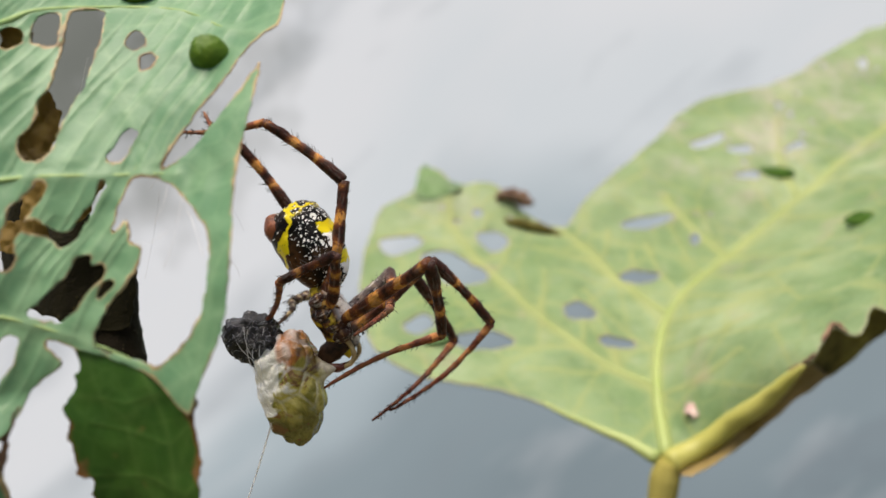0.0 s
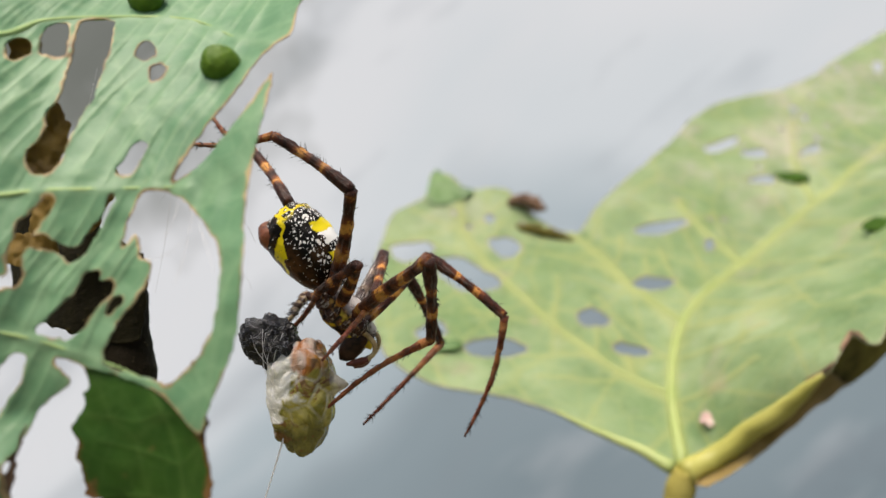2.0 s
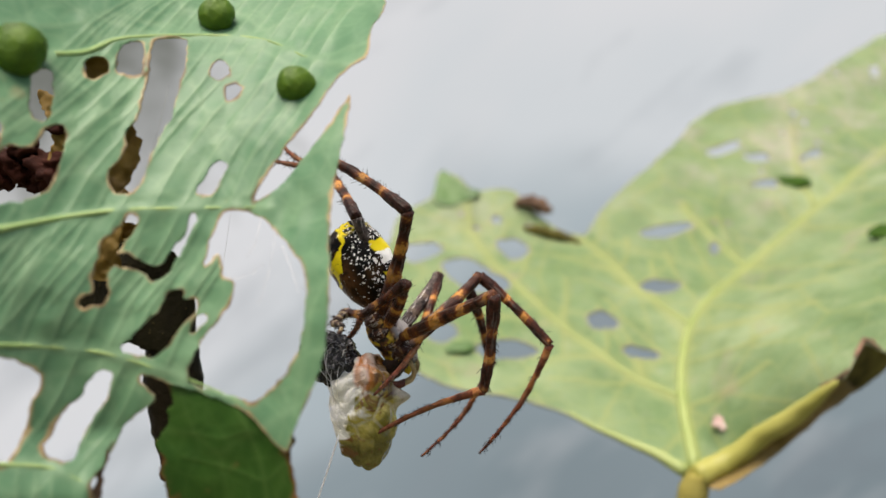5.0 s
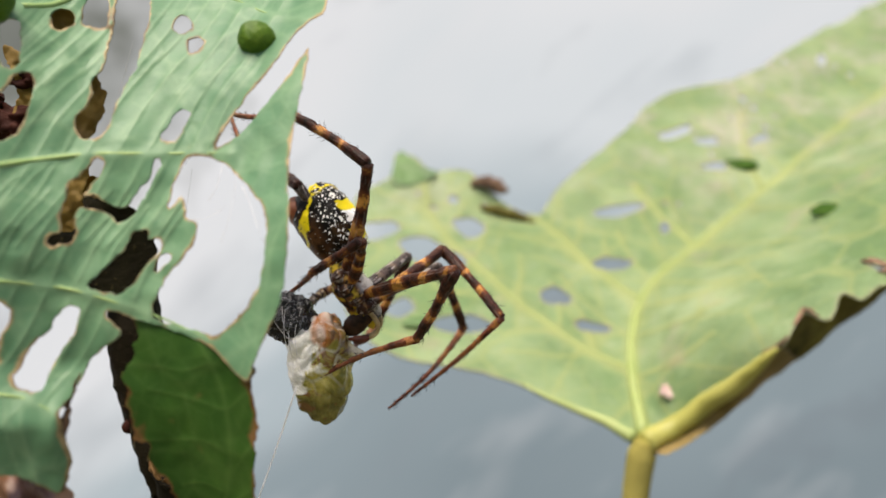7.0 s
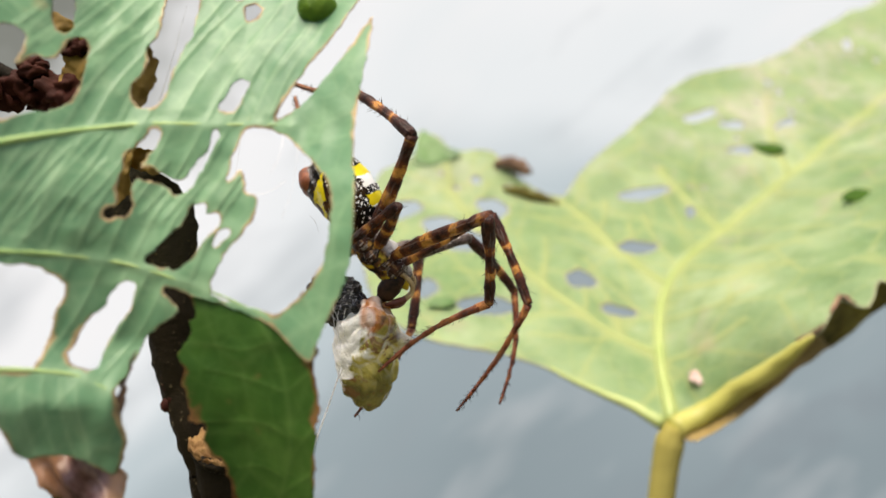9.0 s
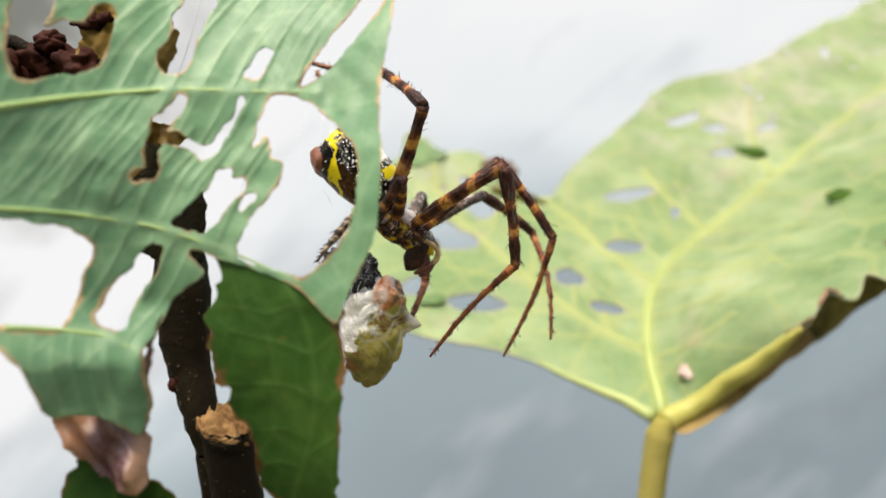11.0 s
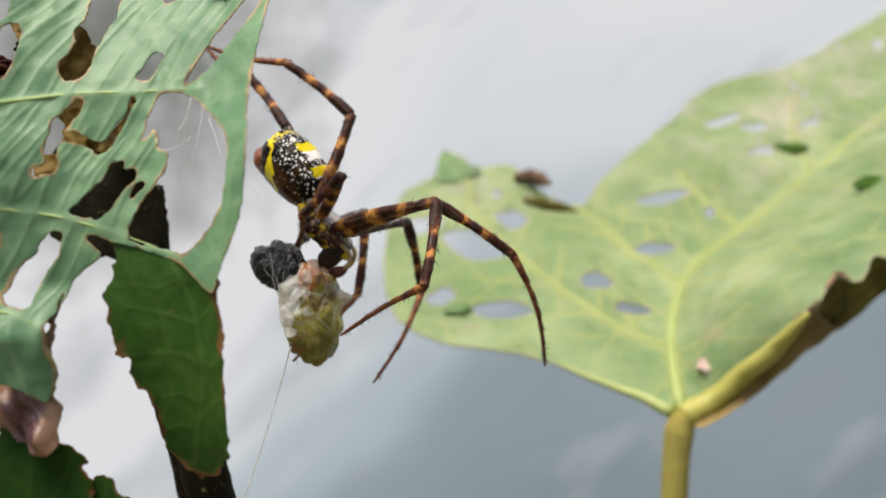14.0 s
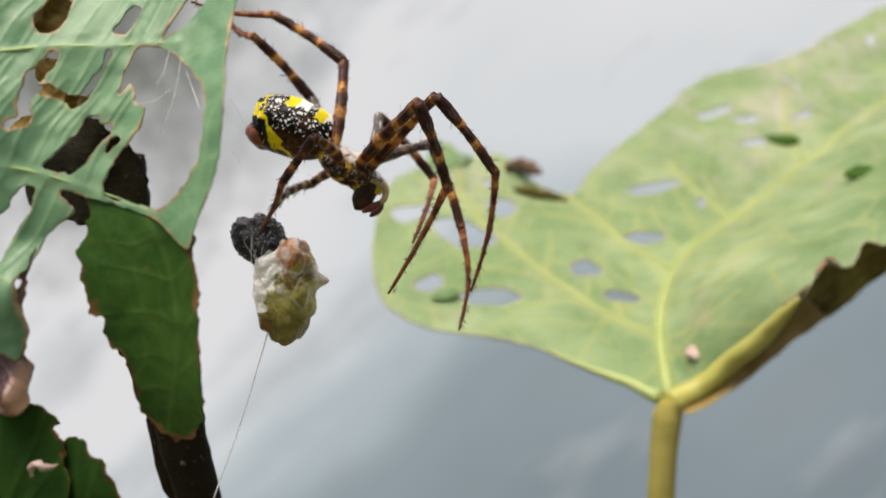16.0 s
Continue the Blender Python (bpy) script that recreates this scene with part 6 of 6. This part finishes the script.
    stance(11.5, (-15.2, -2.5, -32, -10, 29),
           r4=(-2.2, -7.5, 11.2, -8.6, 1.0, 13.0, -17.8, 6.6, 9.5),
           l4=(-8.0, -1.7, 6.1, -12.6, 6.9, 9.3, -17.3, 13.1, 9.9),
           r3=(0.2, -8.3, 3.5, 0.2, -2.9, -1.2, -0.0, 2.6, -5.9),
           l3=(-2.4, 8.4, -2.6, -2.8, 5.8, -5.7, -2.9, 0.6, -9.2),
           r1=(8.0, 3.1, 12.5, 18.7, 4.9, 9.4, 22.8, 9.9, -5.4),
           r2=(8.3, -11.6, 10.2, 15.1, -9.2, 2.8, 13.8, -3.9, -10.3),
           l1=(9.3, 8.4, 8.4, 17.9, 15.5, 8.5, 26.5, 9.4, -1.5),
           l2=(3.1, 11.0, 4.9, 8.7, 7.1, -3.9, 9.6, -2.2, -12.3))
    stance(12, (-15, -3.7, -52, -2, 40),
           r4=(-5.7, -8.4, 8.9, -13.6, -1.1, 8.5, -20.8, 4.3, 1.7),
           l4=(-8.6, 7.5, -0.7, -18.7, 5.4, -0.8, -24.7, 9.9, -3.1),
           r3=(-0.5, -6.8, 5.1, -1.6, -1.5, 0.3, -1.1, 3.8, -4.6),
           l3=(-0.6, 8.6, -4.3, -0.6, 5.0, -6.3, 0.3, -1.1, -7.0),
           r1=(6.5, 6.4, 11.0, 17.5, 9.1, 11.6, 23.1, 18.8, -0.0),
           r2=(7.5, -12.1, 10.0, 13.8, -5.2, 5.4, 10.7, -1.8, -8.0),
           l1=(7.2, 11.6, 5.2, 16.5, 17.8, 4.4, 24.4, 12.3, -6.4),
           l2=(5.7, 10.7, 5.2, 7.6, 2.8, -2.6, 11.5, -8.2, -6.9))
    stance(12.5, (-14, -4.5, -46, -5, 30),
           r4=(-6.7, -0.2, 10.6, -17.2, 1.9, 9.6, -23.8, 3.8, 0.6),
           l4=(-10.2, 2.6, 1.6, -18.9, 8.1, 2.3, -26.5, 7.0, 3.5),
           r3=(-1.2, -6.4, 5.1, -2.2, -3.5, -1.5, -1.6, -0.1, -7.8),
           l3=(-2.3, 8.1, -3.3, -2.1, 4.5, -5.2, -1.1, -1.5, -6.2),
           r1=(6.4, 6.0, 11.3, 16.5, 10.9, 10.0, 18.1, 17.9, -4.4),
           r2=(8.1, -11.0, 10.8, 12.8, -3.7, 5.1, 8.9, -2.7, -8.5),
           l1=(4.9, 11.0, 6.6, 14.6, 16.2, 4.7, 21.2, 10.6, -6.9),
           l2=(4.7, 11.7, 2.9, 6.5, 1.3, -0.6, 11.5, -8.7, -6.4))
    stance(13, (-11.8, -0.4, -44, 19, 9),
           r4=(-7.7, 2.9, 8.9, -18.2, 4.9, 7.1, -24.9, 6.3, -1.8),
           l4=(-10.2, 2.9, 1.7, -20.2, 5.4, 1.2, -26.4, 9.8, -0.2),
           r3=(0.3, -9.1, 1.1, 0.3, -6.5, -5.6, 0.6, -2.8, -11.8),
           l3=(0.2, 8.9, -4.3, -0.5, 6.1, -7.3, 0.6, 0.4, -9.5),
           r1=(-0.3, 4.9, 10.5, 10.8, 5.5, 12.1, 10.3, 6.5, -3.9),
           r2=(9.6, -12.7, 8.2, 13.7, -8.5, -0.4, 10.9, -5.0, -13.9),
           l1=(-0.4, 7.6, 8.3, 7.3, 15.7, 7.0, 9.9, 8.8, -5.4),
           l2=(0.9, 11.5, 2.4, 8.8, 7.6, -4.4, 10.5, -3.0, -10.8))
    stance(13.3, (-11.5, 0, -41, 22, 7),
           r4=(-7.2, 1.9, 9.7, -17.7, 2.8, 7.3, -26.7, 7.0, 2.0),
           l4=(-9.2, 5.6, 2.9, -19.5, 4.7, 2.7, -26.7, 6.7, 0.4),
           r3=(0.1, -9.2, 0.3, 1.2, -7.9, -6.7, 1.0, -3.0, -12.0),
           l3=(-0.2, 8.4, -4.9, -1.7, 6.4, -8.2, -0.7, 0.7, -10.4),
           r1=(4.9, 3.2, 12.8, 15.2, 2.5, 8.2, 8.6, 7.7, -5.6),
           r2=(5.1, -11.5, 11.1, 14.3, -9.2, 6.8, 8.9, -2.3, -4.3),
           l1=(4.4, 10.6, 7.2, 12.5, 17.7, 4.1, 9.5, 6.0, -4.0),
           l2=(0.2, 11.4, 2.0, 8.4, 4.8, -1.7, 10.4, -6.4, -6.9))
    stance(13.5, (-12.5, -1.2, -36, 13, 8),
           r4=(-5.9, 3.0, 10.2, -16.5, 5.1, 10.1, -26.5, 7.4, 5.2),
           l4=(-8.0, 6.7, 4.6, -17.8, 3.7, 5.6, -25.2, 6.1, 5.4),
           r3=(0.3, -9.0, 1.7, -0.7, -7.1, -5.2, -0.5, -3.0, -11.1),
           l3=(-0.9, 8.6, -4.1, -2.6, 6.7, -7.3, -1.8, 1.1, -9.9),
           r1=(8.3, -7.9, 11.5, 17.5, -1.4, 12.3, 29.6, 5.8, 4.5),
           r2=(9.1, -11.3, 10.1, 17.8, -9.3, 4.9, 20.0, -4.6, -8.4),
           l1=(1.2, 9.3, 7.7, 11.3, 12.3, 4.1, 17.0, 4.8, -7.0),
           l2=(0.6, 11.5, 1.9, 9.6, 9.3, -4.4, 14.1, 0.3, -11.7))
    stance(13.8, (-12, -0.2, -42, 20, 0),
           r4=(-7.7, 0.7, 9.6, -18.2, 2.2, 7.3, -26.4, 8.0, 2.1),
           l4=(-9.0, 5.1, 4.0, -18.9, 8.0, 3.5, -26.6, 7.6, 2.5),
           r3=(-0.6, -8.9, 1.0, -0.0, -6.9, -5.9, 0.6, -2.9, -11.9),
           l3=(-1.0, 8.4, -4.3, -1.9, 6.9, -8.0, -1.4, 1.1, -10.2),
           r1=(9.1, -7.4, 11.5, 18.7, -4.2, 16.6, 31.4, 3.8, 22.2),
           r2=(9.8, -9.9, 10.9, 17.8, -7.7, 4.7, 19.6, -3.8, -8.9),
           l1=(1.4, 9.6, 7.5, 12.0, 11.7, 4.4, 20.0, 4.9, -5.6),
           l2=(0.8, 11.7, 1.5, 9.5, 9.3, -5.2, 13.9, 0.9, -13.4))
    stance(14, (-16.6, -2.8, -50, 1, 39),
           r4=(-5.2, 2.0, 11.0, -15.8, 3.1, 9.2, -25.1, 4.3, 2.8),
           l4=(-9.5, 3.2, 4.0, -19.3, 6.5, 4.5, -26.3, 9.5, 2.7),
           r3=(1.0, -6.8, 5.7, 1.0, -4.1, -1.0, 3.0, 0.3, -6.4),
           l3=(1.6, 9.9, -2.5, 1.7, 5.9, -3.6, 2.8, 0.0, -5.2),
           r1=(10.1, -6.8, 11.4, 20.5, -3.5, 14.3, 33.5, 4.0, 8.5),
           r2=(10.5, -8.3, 11.7, 16.7, -12.8, 4.6, 14.4, -4.5, -6.7),
           l1=(8.5, 9.9, 7.3, 16.5, 16.0, 2.3, 21.3, 9.6, -9.8),
           l2=(3.8, 11.5, 3.9, 11.4, 7.7, -3.4, 12.7, 1.3, -14.1))
    stance(14.5, (-14.7, -3.4, -48, -11, 39),
           r4=(-5.8, -0.1, 11.2, -16.4, 1.2, 9.6, -25.3, 2.2, 2.7),
           l4=(-9.7, 5.3, 1.2, -19.2, 9.2, 1.9, -26.6, 6.8, 2.2),
           r3=(0.4, -7.0, 5.3, -0.7, -3.9, -1.1, -0.2, -0.8, -7.6),
           l3=(-0.2, 9.4, -2.9, 0.1, 5.7, -4.7, 0.6, -0.3, -6.3),
           r1=(10.4, -8.0, 10.6, 19.1, -1.0, 11.4, 21.3, 8.9, -1.2),
           r2=(10.4, -10.1, 10.4, 14.3, -3.7, 3.2, 8.9, -3.3, -9.9),
           l1=(7.4, 11.5, 5.3, 16.4, 17.1, 1.8, 16.3, 8.2, -9.6),
           l2=(4.4, 11.7, 3.1, 10.9, 6.6, -4.5, 11.9, -5.8, -5.8))
    stance(15, (-13.6, -0.5, -46, 2, 40),
           r4=(-5.8, 2.2, 10.6, -16.3, 3.0, 8.2, -25.4, 5.7, 2.1),
           l4=(-10.0, 3.3, 2.2, -18.7, 8.9, 2.2, -26.3, 7.6, 1.0),
           r3=(1.5, -9.3, 1.5, 1.4, -5.0, -4.3, 2.3, -1.6, -10.6),
           l3=(2.7, 9.5, -3.6, 3.4, 7.7, -7.3, 4.2, 1.7, -8.6),
           r1=(8.0, -8.8, 11.0, 17.2, -2.4, 11.7, 18.3, 6.3, -1.9),
           r2=(11.5, -10.6, 9.2, 14.2, -7.2, -0.2, 10.8, -3.6, -13.5),
           l1=(6.9, 9.3, 8.5, 15.8, 15.7, 6.4, 15.8, 9.3, -6.6),
           l2=(5.4, 11.4, 3.7, 11.9, 5.0, -2.8, 11.0, -5.0, -10.3))
    stance(15.5, (-13.2, -0.4, -31, 3, 30),
           r4=(-4.0, 3.6, 11.0, -14.6, 5.1, 11.8, -25.0, 5.5, 7.4),
           l4=(-9.0, 4.8, 4.2, -18.9, 5.7, 7.1, -25.9, 9.0, 7.9),
           r3=(1.6, -9.3, 1.5, 0.2, -6.1, -4.9, -0.9, -2.7, -11.1),
           l3=(0.0, 8.9, -4.1, -1.9, 7.2, -7.3, -1.6, 1.4, -9.5),
           r1=(11.1, -7.9, 10.3, 19.2, -2.8, 4.4, 10.2, 4.8, -6.6),
           r2=(8.7, -10.8, 10.8, 16.9, -8.3, 4.9, 11.4, 0.4, -4.9),
           l1=(7.3, 10.7, 6.8, 15.5, 14.9, 0.4, 11.0, 2.7, -5.8),
           l2=(1.0, 11.4, 3.0, 9.4, 9.8, -4.2, 10.3, -1.9, -8.6))
    stance(16, (-12.3, -0.3, -33, 14, 15),
           r4=(-5.0, 3.7, 10.5, -15.7, 4.6, 10.9, -26.1, 6.7, 7.1),
           l4=(-7.0, 7.9, 4.8, -15.8, 3.0, 7.2, -21.4, 8.4, 7.9),
           r3=(-0.5, -9.0, 0.3, -1.6, -5.3, -5.8, -1.3, -3.1, -12.7),
           l3=(-1.2, 8.3, -4.3, -2.7, 5.5, -6.9, -1.8, -0.0, -9.6),
           r1=(8.3, -8.2, 11.3, 18.2, -3.9, 8.0, 23.1, 4.2, -5.1),
           r2=(7.6, -12.8, 9.1, 14.5, -7.3, 3.6, 15.1, -3.5, -10.0),
           l1=(1.3, 9.5, 7.6, 11.3, 13.8, 4.7, 14.0, 2.4, -3.7),
           l2=(9.3, 6.1, 7.9, 18.1, 5.7, 0.8, 24.4, 4.8, -9.9))
    times = np.array([s[0] for s in STANCES])
    course = np.array([s[1] for s in STANCES])
    ticks = [k / 10 for k in range(161)]
    walked, swung = [], []
    for t in ticks:
        x, z, slope, bent, swing = between(t, course, times)
        walked.append((t, held(x, 105, z, 0, -slope, 0)))
        swung.append((t, pose(0, 0, 0, 0, -bent, 0) @ pose(0, 0, 0, 0, 0, -0.55 * swing) @ pose(0, 0, 0, -8, 0, 0)))
    walk(SPIDER, walked)
    walk(GASTER, swung)
    for key, sizes in LEG_SIZES.items():
        rows = np.array([s[2][key] for s in STANCES])
        root = Vector(ROOTS[key])
        poses = {"thigh": [], "shin": [], "foot": []}
        for t in ticks:
            joints = between(t, rows, times).reshape(3, 3)
            start = root
            for kind, size, joint in zip(poses, sizes, joints):
                way = (Vector(joint) - start).normalized()
                poses[kind].append((t, aim(start, start + way)))
                start = start + way * size
        for kind, keyed in poses.items():
            walk(LEGS[key, kind], keyed)
    walk(BUNDLE, [
        (0, held(-21.0, 104.0, -9.6, 0, -0.0, 0)),
        (0.5, held(-21.3, 104.0, -10.3, 0, 5.4, 0)),
        (1, held(-20.5, 104.0, -10.1, 0, 6.7, 0)),
        (1.2, held(-20.7, 104.0, -9.6, 0, 3.1, 0)),
        (1.5, held(-20.3, 104.0, -9.7, 0, 5.9, 0)),
        (1.8, held(-19.6, 104.0, -8.3, 0, 9.2, 0)),
        (2, held(-20.4, 104.0, -8.5, 0, 8.7, 0)),
        (2.5, held(-21.3, 104.0, -10.5, 0, 2.9, 0)),
        (3, held(-21.2, 104.0, -10.2, 0, 5.7, 0)),
        (3.2, held(-21.5, 104.0, -10.1, 0, 6.6, 0)),
        (3.5, held(-20.5, 104.0, -10.3, 0, 4.5, 0)),
        (3.7, held(-21.1, 104.0, -9.9, 0, 1.7, 0)),
        (4, held(-19.3, 104.0, -9.2, 0, 6.7, 0)),
        (6.5, held(-19.6, 104.0, -9.3, 0, 1.8, 0)),
        (7, held(-19.5, 104.0, -9.9, 0, 4.7, 0)),
        (7.5, held(-19.3, 104.0, -9.3, 0, 11.1, 0)),
        (8, held(-18.8, 104.0, -10.1, 0, 11.4, 0)),
        (8.5, held(-18.7, 104.0, -10.4, 0, 16.5, 0)),
        (9, held(-19.1, 104.0, -10.2, 0, 7.1, 0)),
        (11.5, held(-18.3, 104.0, -9.1, 0, 17.1, 0)),
        (12, held(-18.2, 104.0, -8.2, 0, 14.7, 0)),
        (12.5, held(-20.9, 104.0, -8.6, 0, -3.2, 0)),
        (13, held(-20.4, 104.0, -9.7, 0, 6.2, 0)),
        (13.3, held(-19.6, 104.0, -9.8, 0, 8.1, 0)),
        (13.5, held(-20.2, 104.0, -9.8, 0, 11.4, 0)),
        (13.8, held(-20.3, 104.0, -10.0, 0, 6.4, 0)),
        (14, held(-20.4, 104.0, -9.7, 0, 4.7, 0)),
        (14.5, held(-20.0, 104.0, -9.6, 0, -0.5, 0)),
        (15, held(-20.5, 104.0, -10.7, 0, 9.3, 0)),
        (15.5, held(-20.5, 104.0, -10.1, 0, 10.2, 0)),
        (16, held(-20.6, 104.0, -10.2, 0, 11.7, 0)),
    ])


motions()
